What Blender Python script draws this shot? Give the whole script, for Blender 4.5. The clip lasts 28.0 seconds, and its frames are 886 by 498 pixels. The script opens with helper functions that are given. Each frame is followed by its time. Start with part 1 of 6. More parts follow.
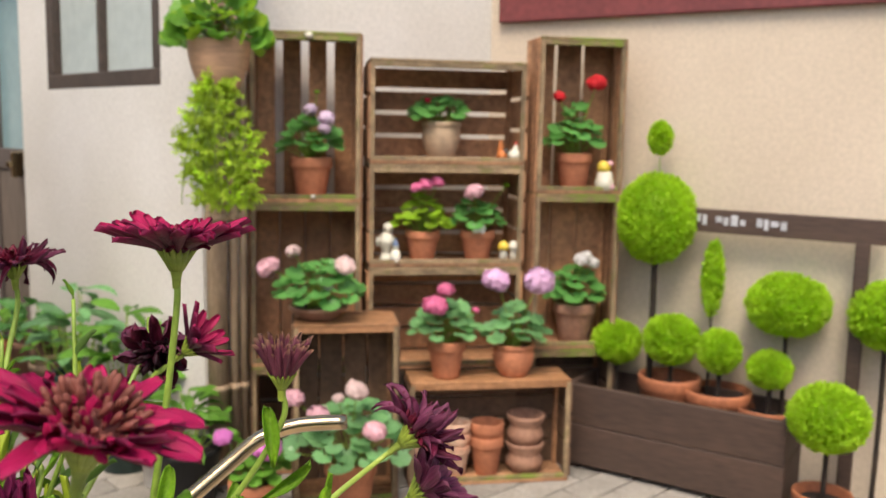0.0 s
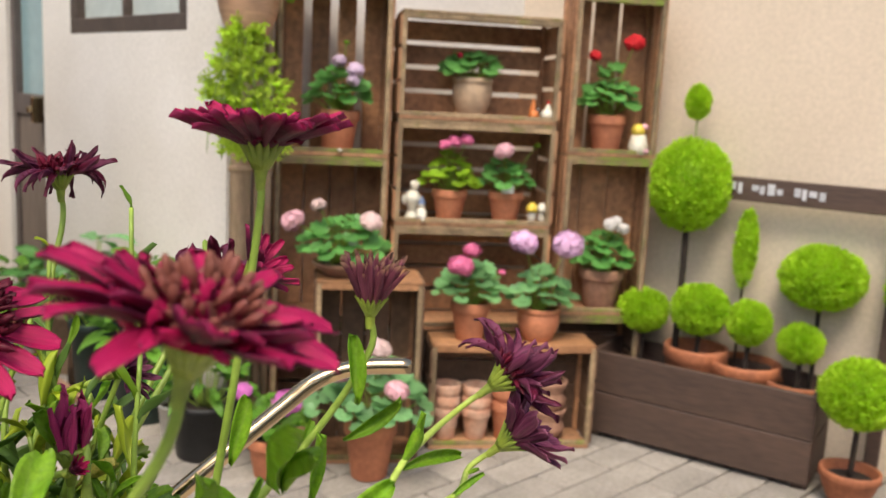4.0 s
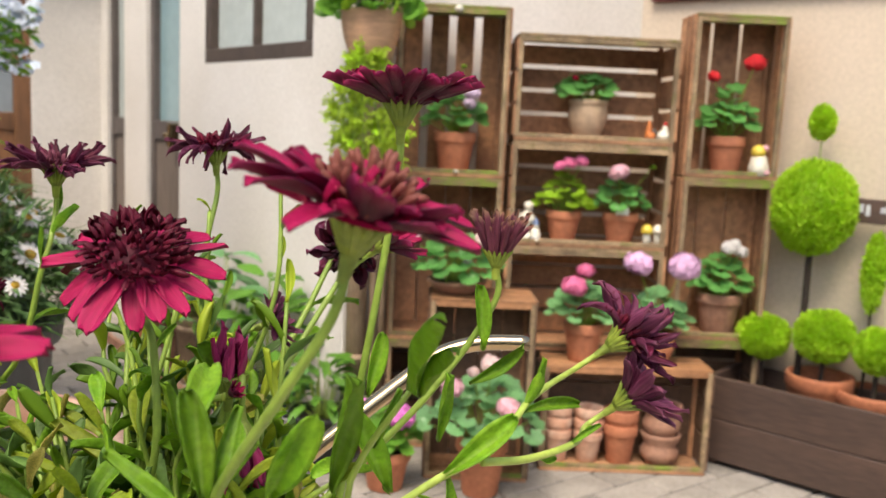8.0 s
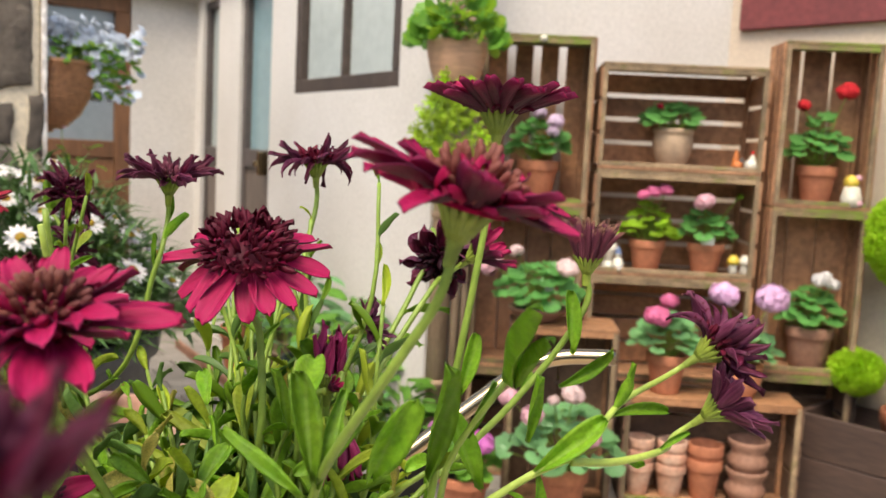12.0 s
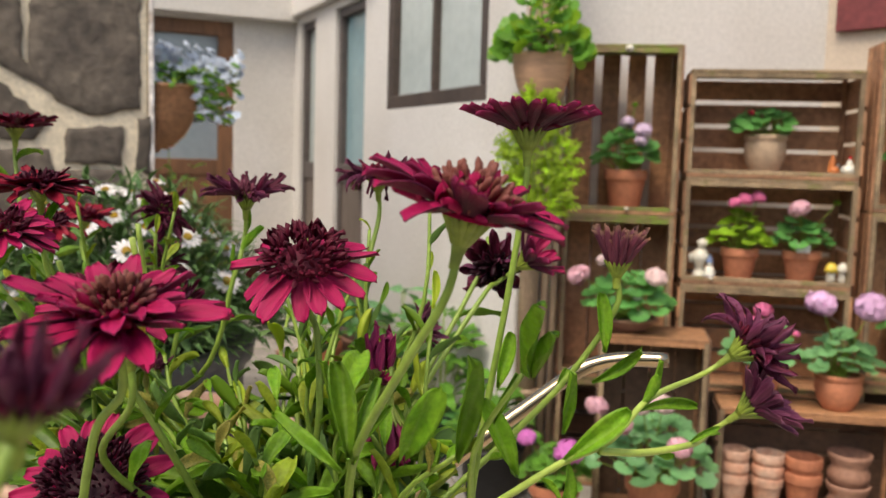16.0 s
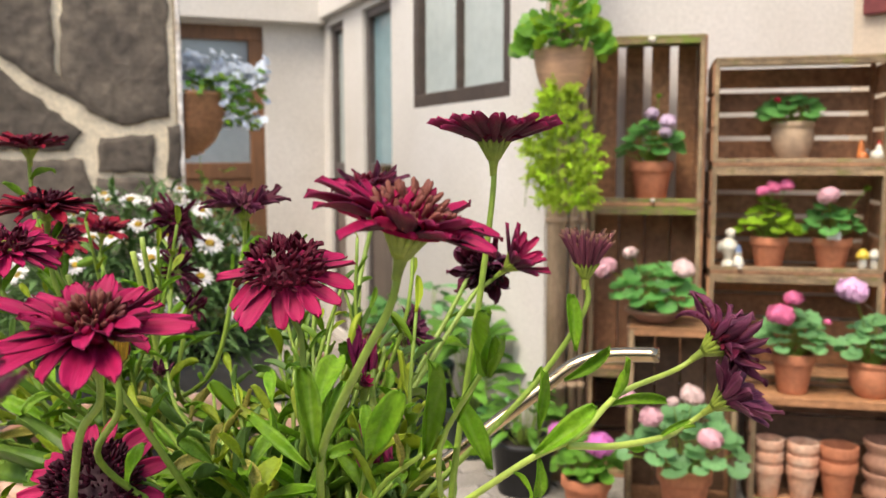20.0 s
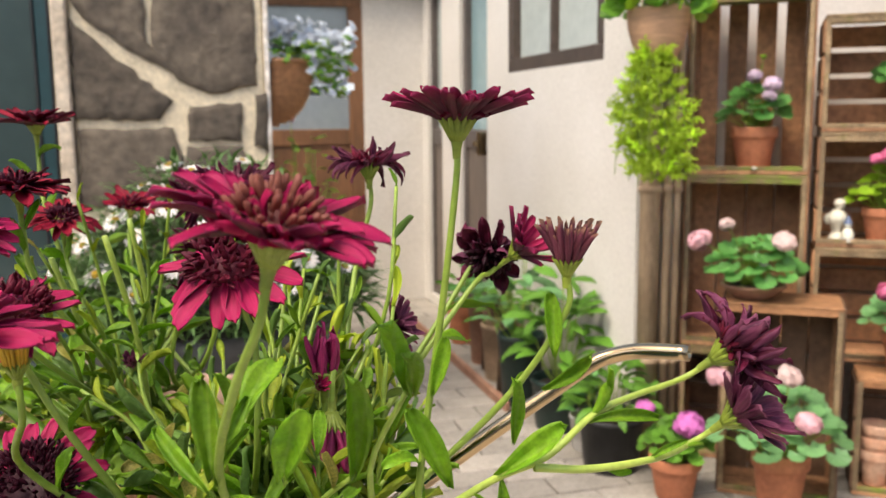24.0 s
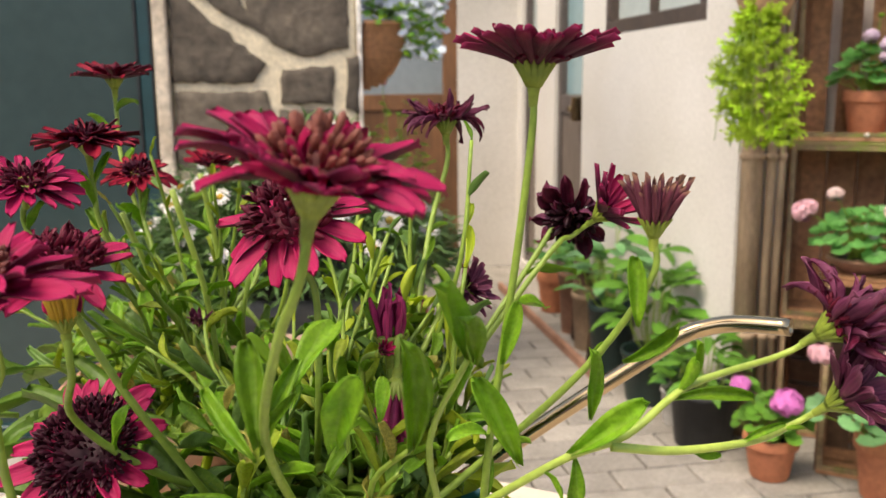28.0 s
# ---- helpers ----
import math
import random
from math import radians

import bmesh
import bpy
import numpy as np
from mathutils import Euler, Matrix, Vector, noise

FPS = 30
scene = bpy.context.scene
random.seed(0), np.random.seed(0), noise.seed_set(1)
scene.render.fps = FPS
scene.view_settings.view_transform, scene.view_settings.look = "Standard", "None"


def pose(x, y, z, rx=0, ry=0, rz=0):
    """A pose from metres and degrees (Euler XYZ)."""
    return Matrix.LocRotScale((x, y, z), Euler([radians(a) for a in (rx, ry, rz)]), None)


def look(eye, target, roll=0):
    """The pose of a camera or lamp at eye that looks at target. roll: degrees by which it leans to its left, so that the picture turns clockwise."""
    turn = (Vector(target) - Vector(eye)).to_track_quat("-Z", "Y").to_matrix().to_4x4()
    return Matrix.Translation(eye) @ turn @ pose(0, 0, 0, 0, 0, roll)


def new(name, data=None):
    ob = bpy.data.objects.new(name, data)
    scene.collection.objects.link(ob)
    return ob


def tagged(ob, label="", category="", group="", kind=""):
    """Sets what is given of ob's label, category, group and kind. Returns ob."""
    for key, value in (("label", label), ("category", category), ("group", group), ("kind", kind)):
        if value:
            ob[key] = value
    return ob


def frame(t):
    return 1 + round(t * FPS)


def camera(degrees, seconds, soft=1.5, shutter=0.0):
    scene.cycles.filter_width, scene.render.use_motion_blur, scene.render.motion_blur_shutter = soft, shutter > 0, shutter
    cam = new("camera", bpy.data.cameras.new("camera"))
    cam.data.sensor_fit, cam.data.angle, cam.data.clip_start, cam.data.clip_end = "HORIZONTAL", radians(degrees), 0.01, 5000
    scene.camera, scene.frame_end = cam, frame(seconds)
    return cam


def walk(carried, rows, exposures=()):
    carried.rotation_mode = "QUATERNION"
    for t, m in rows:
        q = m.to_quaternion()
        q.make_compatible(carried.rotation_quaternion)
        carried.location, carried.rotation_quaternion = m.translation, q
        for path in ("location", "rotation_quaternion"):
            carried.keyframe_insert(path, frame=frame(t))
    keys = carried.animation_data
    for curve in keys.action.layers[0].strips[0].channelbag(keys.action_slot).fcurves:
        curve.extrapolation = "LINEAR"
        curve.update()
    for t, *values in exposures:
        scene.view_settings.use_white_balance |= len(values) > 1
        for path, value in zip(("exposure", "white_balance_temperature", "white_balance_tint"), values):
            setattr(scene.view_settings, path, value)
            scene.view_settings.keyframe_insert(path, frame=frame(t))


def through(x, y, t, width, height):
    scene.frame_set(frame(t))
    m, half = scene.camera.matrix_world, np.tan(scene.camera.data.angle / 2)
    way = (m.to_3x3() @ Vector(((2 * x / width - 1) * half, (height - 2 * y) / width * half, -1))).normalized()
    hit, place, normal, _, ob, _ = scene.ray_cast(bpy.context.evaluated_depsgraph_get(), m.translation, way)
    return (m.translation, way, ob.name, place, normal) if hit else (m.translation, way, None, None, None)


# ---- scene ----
cam = camera(53.0, 28.0, soft=1.5)
PATH = [
    (0, (-0.2568, -0.2038, 1.2694), (-0.0946, 0.7738, 1.1352), 1.15),
    (0.5, (-0.2653, -0.2035, 1.2622), (-0.1055, 0.7739, 1.1243), 1.58),
    (1, (-0.2742, -0.1861, 1.2517), (-0.1166, 0.7906, 1.1065), 1.90),
    (1.5, (-0.2825, -0.1693, 1.2494), (-0.1250, 0.8066, 1.0984), 2.20),
    (2, (-0.2918, -0.1561, 1.2438), (-0.1331, 0.8190, 1.0887), 2.48),
    (2.5, (-0.2954, -0.1476, 1.2388), (-0.1358, 0.8267, 1.0799), 2.79),
    (4.5, (-0.3010, -0.1298, 1.2233), (-0.1595, 0.8451, 1.0513), 3.02),
    (5, (-0.3032, -0.1413, 1.2183), (-0.1790, 0.8361, 1.0468), 2.75),
    (5.5, (-0.3048, -0.1546, 1.2172), (-0.1980, 0.8248, 1.0455), 2.61),
    (6, (-0.3083, -0.1441, 1.2106), (-0.2176, 0.8370, 1.0393), 2.57),
    (6.5, (-0.3072, -0.1590, 1.2045), (-0.2358, 0.8242, 1.0364), 2.78),
    (7, (-0.3070, -0.1607, 1.1994), (-0.2516, 0.8248, 1.0393), 2.61),
    (7.5, (-0.3078, -0.1621, 1.1972), (-0.2670, 0.8257, 1.0465), 2.69),
    (8, (-0.3086, -0.1733, 1.1928), (-0.2843, 0.8163, 1.0510), 2.69),
    (8.5, (-0.3076, -0.1725, 1.1887), (-0.2969, 0.8181, 1.0528), 2.74),
    (9, (-0.3101, -0.1794, 1.1869), (-0.3106, 0.8121, 1.0566), 2.99),
    (9.5, (-0.3088, -0.1792, 1.1817), (-0.3200, 0.8128, 1.0561), 2.96),
    (10, (-0.3082, -0.1848, 1.1792), (-0.3316, 0.8075, 1.0576), 3.01),
    (10.5, (-0.3162, -0.1815, 1.1795), (-0.3493, 0.8110, 1.0617), 3.00),
    (11, (-0.3149, -0.1819, 1.1799), (-0.3589, 0.8103, 1.0634), 3.02),
    (11.5, (-0.3171, -0.1782, 1.1780), (-0.3706, 0.8139, 1.0644), 2.92),
    (12, (-0.3154, -0.1937, 1.1801), (-0.3820, 0.7978, 1.0688), 2.88),
    (12.5, (-0.3146, -0.1988, 1.1774), (-0.3950, 0.7920, 1.0687), 2.81),
    (13, (-0.3185, -0.2035, 1.1776), (-0.4114, 0.7860, 1.0669), 3.14),
    (13.5, (-0.3266, -0.1956, 1.1727), (-0.4316, 0.7927, 1.0621), 3.17),
    (15.5, (-0.2818, -0.2243, 1.1758), (-0.4504, 0.7554, 1.0682), 2.31),
    (16, (-0.2755, -0.2373, 1.1838), (-0.4521, 0.7416, 1.0812), 1.64),
    (16.5, (-0.2504, -0.2439, 1.1981), (-0.4309, 0.7347, 1.0993), 0.88),
    (17, (-0.2436, -0.2447, 1.2020), (-0.4258, 0.7340, 1.1070), 0.46),
    (17.5, (-0.2393, -0.2423, 1.2060), (-0.4267, 0.7354, 1.1118), 0.15),
    (18, (-0.2371, -0.2463, 1.2087), (-0.4309, 0.7301, 1.1139), -0.19),
    (18.5, (-0.2295, -0.2484, 1.2074), (-0.4314, 0.7260, 1.1089), -0.47),
    (19, (-0.2234, -0.2554, 1.2045), (-0.4327, 0.7170, 1.1014), -0.56),
    (19.5, (-0.2327, -0.2413, 1.1985), (-0.4453, 0.7302, 1.0936), -0.25),
    (20, (-0.2301, -0.2556, 1.1948), (-0.4494, 0.7140, 1.0860), -0.18),
    (20.5, (-0.2340, -0.2470, 1.1924), (-0.4610, 0.7205, 1.0812), 0.16),
    (22.5, (-0.1828, -0.2459, 1.1914), (-0.4479, 0.7119, 1.0797), 0.13),
    (23, (-0.1549, -0.2062, 1.1935), (-0.4417, 0.7439, 1.0706), -0.22),
    (23.5, (-0.1532, -0.1931, 1.1958), (-0.4660, 0.7472, 1.0612), -0.40),
    (24, (-0.1623, -0.1690, 1.2027), (-0.5003, 0.7605, 1.0554), -0.57),
    (24.5, (-0.1687, -0.1533, 1.2076), (-0.5301, 0.7657, 1.0500), -0.66),
    (25, (-0.1567, -0.1503, 1.1971), (-0.5422, 0.7581, 1.0354), -0.87),
    (25.5, (-0.1576, -0.1344, 1.2037), (-0.5600, 0.7653, 1.0341), -0.83),
    (26, (-0.1651, -0.1346, 1.2026), (-0.5811, 0.7582, 1.0299), -0.79),
    (26.5, (-0.1511, -0.1408, 1.1890), (-0.5783, 0.7463, 1.0145), -0.86),
    (27, (-0.1694, -0.1314, 1.1923), (-0.5970, 0.7548, 1.0139), -0.60),
    (27.5, (-0.1654, -0.1361, 1.1932), (-0.5956, 0.7485, 1.0132), -0.60),
    (28, (-0.1658, -0.1298, 1.1913), (-0.5978, 0.7535, 1.0089), -0.55),
]
walk(cam, [(t, look(eye, target, roll)) for t, eye, target, roll in PATH], [(0, 0.95, 7000, 10), (5, 1.00, 7000, 10), (9, 1.12, 7000, 10), (12, 1.10, 7000, 10), (13, 1.14, 7000, 10), (15.5, 0.84, 7000, 10), (17, 0.78, 7000, 10), (18, 1.08, 7000, 10), (20.5, 1.14, 7000, 10), (24, 1.18, 7180, 10), (26, 1.23, 7260, 10), (28, 1.14, 7320, 10)])
cam.data.dof.use_dof = True
cam.data.dof.focus_distance = 0.52
cam.data.dof.aperture_fstop = 14.0

# ---- light: a bright overcast sky over an open courtyard ----
world = bpy.data.worlds.new("world")
scene.world = world
world.use_nodes = True
wt = world.node_tree
sky = wt.nodes.new("ShaderNodeTexSky")
sky.sky_type, sky.sun_disc = "NISHITA", False
sky.sun_elevation, sky.sun_rotation = radians(58), radians(200)
sky.air_density, sky.dust_density, sky.ozone_density = 1.0, 3.0, 1.0
wt.nodes["Background"].inputs["Strength"].default_value = 0.15
wt.links.new(sky.outputs[0], wt.nodes["Background"].inputs["Color"])
sun_data = bpy.data.lights.new("sun", "SUN")
sun_data.energy, sun_data.angle, sun_data.color = 1.5, radians(25), (1.0, 0.95, 0.87)
sun = new("sun", sun_data)
sun.matrix_world = look((-1.5, -4.0, 7.0), (0, 0, 0))


# ---- materials ----
def material(name, colour, rough=0.6, vary=0.15, scale=8.0, fine=60.0, bump=0.15, metal=0.0, other=None, spread=0.0, through=0.0, stretch=None, depth=0.004, spec=0.5, along=None, rib=0.0):
    """A surface with two scales of variation, fine relief and, with spread, a slight change from piece to piece."""
    m = bpy.data.materials.new(name)
    m.use_nodes = True
    nt = m.node_tree
    n, l = nt.nodes, nt.links
    b = n["Principled BSDF"]
    co = n.new("ShaderNodeTexCoord")
    vec = co.outputs["Object"]
    if stretch:
        mp = n.new("ShaderNodeMapping")
        mp.inputs["Scale"].default_value = stretch
        l.new(vec, mp.inputs["Vector"])
        vec = mp.outputs[0]
    info = n.new("ShaderNodeObjectInfo")
    off = n.new("ShaderNodeVectorMath")
    off.operation = "MULTIPLY_ADD"
    off.inputs[1].default_value = (1, 1, 1)
    rnd = n.new("ShaderNodeMath")
    rnd.operation = "MULTIPLY"
    rnd.inputs[1].default_value = 37.0
    l.new(info.outputs["Random"], rnd.inputs[0])
    l.new(vec, off.inputs[0])
    l.new(rnd.outputs[0], off.inputs[2])
    big = n.new("ShaderNodeTexNoise")
    big.inputs["Scale"].default_value, big.inputs["Detail"].default_value = scale, 4
    small = n.new("ShaderNodeTexNoise")
    small.inputs["Scale"].default_value, small.inputs["Detail"].default_value = fine, 6
    l.new(off.outputs[0], big.inputs["Vector"])
    l.new(off.outputs[0], small.inputs["Vector"])
    mix = n.new("ShaderNodeMix")
    mix.data_type = "RGBA"
    other = other or tuple(c * (1 - 2.2 * vary) for c in colour)
    mix.inputs["A"].default_value = (*colour, 1)
    mix.inputs["B"].default_value = (*other, 1)
    ramp = n.new("ShaderNodeMapRange")
    ramp.inputs["From Min"].default_value, ramp.inputs["From Max"].default_value = 0.35, 0.68
    l.new(big.outputs["Fac"], ramp.inputs["Value"])
    l.new(ramp.outputs[0], mix.inputs["Factor"])
    hsv = n.new("ShaderNodeHueSaturation")
    val = n.new("ShaderNodeMapRange")
    val.inputs["To Min"].default_value, val.inputs["To Max"].default_value = 1 - vary * 1.3, 1 + vary * 1.3
    val.inputs["From Min"].default_value, val.inputs["From Max"].default_value = 0.3, 0.7
    l.new(small.outputs["Fac"], val.inputs["Value"])
    if spread:
        sp = n.new("ShaderNodeMapRange")
        sp.inputs["To Min"].default_value, sp.inputs["To Max"].default_value = 1 - spread, 1 + spread
        l.new(info.outputs["Random"], sp.inputs["Value"])
        mu = n.new("ShaderNodeMath")
        mu.operation = "MULTIPLY"
        l.new(val.outputs[0], mu.inputs[0])
        l.new(sp.outputs[0], mu.inputs[1])
        l.new(mu.outputs[0], hsv.inputs["Value"])
    else:
        l.new(val.outputs[0], hsv.inputs["Value"])
    l.new(mix.outputs["Result"], hsv.inputs["Color"])
    tint = hsv.outputs[0]
    if along:
        sx = n.new("ShaderNodeSeparateXYZ")
        l.new(co.outputs["Object"], sx.inputs[0])
        mr = n.new("ShaderNodeMapRange")
        mr.inputs["From Min"].default_value, mr.inputs["From Max"].default_value = along[1], along[2]
        l.new(sx.outputs["X"], mr.inputs["Value"])
        mx = n.new("ShaderNodeMix")
        mx.data_type = "RGBA"
        mx.inputs["B"].default_value = (*along[0], 1)
        l.new(mr.outputs[0], mx.inputs["Factor"])
        l.new(tint, mx.inputs["A"])
        tint = mx.outputs["Result"]
    if rib:
        # a paler midrib along the leaf
        sy = n.new("ShaderNodeSeparateXYZ")
        l.new(co.outputs["Object"], sy.inputs[0])
        ab = n.new("ShaderNodeMath")
        ab.operation = "ABSOLUTE"
        l.new(sy.outputs["Y"], ab.inputs[0])
        rr = n.new("ShaderNodeMapRange")
        rr.inputs["From Min"].default_value, rr.inputs["From Max"].default_value = 0.006, 0.022
        rr.inputs["To Min"].default_value, rr.inputs["To Max"].default_value = rib, 0.0
        l.new(ab.outputs[0], rr.inputs["Value"])
        rm = n.new("ShaderNodeMix")
        rm.data_type = "RGBA"
        rm.inputs["B"].default_value = (0.42, 0.52, 0.16, 1)
        l.new(rr.outputs[0], rm.inputs["Factor"])
        l.new(tint, rm.inputs["A"])
        tint = rm.outputs["Result"]
    l.new(tint, b.inputs["Base Color"])
    b.inputs["Roughness"].default_value, b.inputs["Metallic"].default_value = rough, metal
    b.inputs["Specular IOR Level"].default_value = spec
    bp = n.new("ShaderNodeBump")
    bp.inputs["Strength"].default_value, bp.inputs["Distance"].default_value = bump, depth
    l.new(small.outputs["Fac"], bp.inputs["Height"])
    l.new(bp.outputs[0], b.inputs["Normal"])
    if through:
        tr = n.new("ShaderNodeBsdfTranslucent")
        l.new(tint, tr.inputs["Color"])
        ms = n.new("ShaderNodeMixShader")
        ms.inputs[0].default_value = through
        l.new(b.outputs[0], ms.inputs[1])
        l.new(tr.outputs[0], ms.inputs[2])
        l.new(ms.outputs[0], n["Material Output"].inputs["Surface"])
    return m


def mossy(name, wood, moss, low=0.5, high=0.62):
    """Weathered wood with patches of moss on it."""
    m = material(name, wood, 0.85, 0.22, 5, 45, 0.5, other=tuple(c * 0.5 for c in wood), spread=0.2, stretch=(3, 3, 3))
    n, l = m.node_tree.nodes, m.node_tree.links
    b = n["Principled BSDF"]
    src = b.inputs["Base Color"].links[0].from_socket
    co = n.new("ShaderNodeTexCoord")
    nz = n.new("ShaderNodeTexNoise")
    nz.inputs["Scale"].default_value, nz.inputs["Detail"].default_value = 11, 5
    l.new(co.outputs["Object"], nz.inputs["Vector"])
    mr = n.new("ShaderNodeMapRange")
    mr.inputs["From Min"].default_value, mr.inputs["From Max"].default_value = low, high
    l.new(nz.outputs["Fac"], mr.inputs["Value"])
    mx = n.new("ShaderNodeMix")
    mx.data_type = "RGBA"
    mx.inputs["B"].default_value = (*moss, 1)
    l.new(mr.outputs[0], mx.inputs["Factor"])
    l.new(src, mx.inputs["A"])
    l.new(mx.outputs["Result"], b.inputs["Base Color"])
    return m


def glass_mat(name, tint, rough=0.08):
    return material(name, tint, rough, 0.05, 2, 20, 0.0, spec=0.7)


M = {}
M["wall"] = material("painted_wall", (0.63, 0.598, 0.553), 0.85, 0.06, 1.6, 60, 0.16, other=(0.55, 0.515, 0.46), depth=0.003)
M["wall_tan"] = material("tan_wall", (0.57, 0.475, 0.37), 0.85, 0.06, 1.3, 60, 0.16, other=(0.51, 0.42, 0.32), depth=0.003)
M["red_band"] = material("red_band", (0.17, 0.035, 0.035), 0.6, 0.15, 3, 40, 0.2)
M["stone"] = material("basalt", (0.125, 0.100, 0.074), 0.9, 0.26, 7, 30, 0.7, other=(0.070, 0.056, 0.043), spread=0.2, depth=0.012)
M["mortar"] = material("mortar", (0.70, 0.60, 0.43), 0.9, 0.12, 9, 60, 0.6, depth=0.006)
M["white_trim"] = material("white_trim", (0.62, 0.53, 0.42), 0.8, 0.2, 9, 50, 0.6, other=(0.42, 0.34, 0.25))
M["peeling"] = material("peeling_white", (0.78, 0.75, 0.70), 0.8, 0.2, 14, 50, 0.6, other=(0.40, 0.33, 0.26))
M["teal"] = material("teal_frame", (0.010, 0.048, 0.054), 0.45, 0.1, 4, 30, 0.1)
M["dark_frame"] = material("dark_frame", (0.070, 0.048, 0.037), 0.5, 0.15, 6, 40, 0.2)
M["door_brown"] = material("door_brown", (0.21, 0.095, 0.04), 0.55, 0.2, 5, 40, 0.3, stretch=(1, 1, 0.2))
M["door_dark"] = material("door_dark", (0.095, 0.076, 0.068), 0.55, 0.12, 4, 40, 0.2)
M["pane_blue"] = glass_mat("blue_glass", (0.23, 0.35, 0.37), 0.12)
M["door_panel"] = material("door_panel", (0.165, 0.130, 0.105), 0.6, 0.12, 4, 40, 0.2, stretch=(1, 1, 0.3))
M["pane_gray"] = glass_mat("gray_glass", (0.46, 0.51, 0.48), 0.18)
M["pane_dark"] = glass_mat("dark_glass", (0.036, 0.060, 0.058), 0.12)
M["pane_far"] = glass_mat("far_glass", (0.24, 0.28, 0.31), 0.1)
M["paver"] = material("paver", (0.305, 0.276, 0.24), 0.85, 0.12, 6, 70, 0.5, spread=0.14)
M["joint"] = material("joint_sand", (0.17, 0.15, 0.12), 0.95, 0.2, 12, 90, 0.5)
M["slat"] = material("crate_wood", (0.41, 0.21, 0.105), 0.75, 0.24, 4, 38, 0.4, other=(0.23, 0.108, 0.053), spread=0.28, stretch=(1.2, 1.2, 1.2))
# crate wood with the shade inside the low crates put into its colour
M["slat_shaded"] = material("shaded_crate_wood", (0.17, 0.092, 0.050), 0.75, 0.24, 4, 38, 0.4, other=(0.09, 0.05, 0.03), spread=0.2)
M["slat_light"] = material("crate_wood_light", (0.36, 0.175, 0.08), 0.75, 0.2, 5, 40, 0.35, other=(0.26, 0.12, 0.05), spread=0.15)
M["moss"] = mossy("mossy_wood", (0.26, 0.18, 0.09), (0.16, 0.20, 0.03), 0.44, 0.62)
M["edge_wood"] = mossy("edge_wood", (0.31, 0.215, 0.12), (0.15, 0.14, 0.035), 0.56, 0.72)
M["planter"] = material("planter_wood", (0.080, 0.046, 0.032), 0.6, 0.2, 3, 40, 0.3, other=(0.055, 0.033, 0.024), spread=0.15, stretch=(0.4, 3, 3))
M["terracotta"] = material("terracotta", (0.47, 0.175, 0.085), 0.8, 0.12, 9, 60, 0.25, other=(0.34, 0.12, 0.06), spread=0.12)
M["terracotta_damp"] = material("damp_terracotta", (0.37, 0.125, 0.055), 0.75, 0.15, 9, 60, 0.25, other=(0.25, 0.085, 0.04), spread=0.12)
M["terracotta_old"] = material("old_terracotta", (0.48, 0.24, 0.15), 0.85, 0.15, 12, 60, 0.3, other=(0.55, 0.38, 0.28), spread=0.12)
M["clay_brown"] = material("brown_clay", (0.24, 0.115, 0.07), 0.8, 0.15, 9, 60, 0.3, other=(0.33, 0.18, 0.12))
M["beige_pot"] = material("beige_pot", (0.40, 0.28, 0.18), 0.8, 0.12, 10, 50, 0.3)
M["hang_pot"] = material("tan_pot", (0.53, 0.31, 0.18), 0.8, 0.12, 12, 60, 0.3, stretch=(1, 1, 9))
M["black_pot"] = material("black_plastic", (0.015, 0.016, 0.018), 0.5, 0.2, 9, 60, 0.15)
M["green_pot"] = material("green_plastic", (0.012, 0.035, 0.03), 0.5, 0.15, 9, 60, 0.15)
M["teal_pot"] = material("teal_plastic", (0.03, 0.22, 0.2), 0.45, 0.1, 9, 60, 0.1)
M["white_pot"] = material("white_pot", (0.62, 0.60, 0.56), 0.6, 0.08, 9, 60, 0.15)
M["gray_pot"] = material("gray_pot", (0.09, 0.095, 0.10), 0.55, 0.12, 9, 60, 0.2)
M["wicker"] = material("wicker", (0.44, 0.22, 0.105), 0.75, 0.2, 14, 80, 0.4, other=(0.34, 0.165, 0.075), spread=0.2)
M["soil"] = material("soil", (0.035, 0.022, 0.014), 0.95, 0.35, 30, 140, 1.0, depth=0.01)
M["pipe"] = material("old_pipe", (0.42, 0.30, 0.19), 0.8, 0.2, 5, 40, 0.4, other=(0.27, 0.18, 0.11), stretch=(6, 6, 1))
M["vine_stem"] = material("vine_stem", (0.13, 0.075, 0.04), 0.9, 0.3, 20, 70, 0.6)
M["trunk"] = material("trunk", (0.035, 0.022, 0.015), 0.85, 0.25, 12, 60, 0.5)
M["steel"] = material("polished_steel", (0.38, 0.295, 0.18), 0.08, 0.04, 8, 60, 0.04, metal=1.0)
M["cream"] = material("cream_table", (0.72, 0.60, 0.46), 0.5, 0.05, 4, 60, 0.1)
M["white_chalk"] = material("chalk", (0.5, 0.5, 0.52), 0.9, 0.1, 9, 60, 0.1)
M["figure_white"] = material("figure_white", (0.62, 0.60, 0.50), 0.5, 0.15, 25, 90, 0.15, other=(0.52, 0.46, 0.36))
M["figure_yellow"] = material("figure_yellow", (0.68, 0.50, 0.06), 0.5, 0.1, 25, 90, 0.1)
M["figure_orange"] = material("figure_orange", (0.52, 0.15, 0.03), 0.5, 0.1, 25, 90, 0.1)
M["figure_blue"] = material("figure_blue", (0.12, 0.17, 0.30), 0.5, 0.1, 25, 90, 0.1)
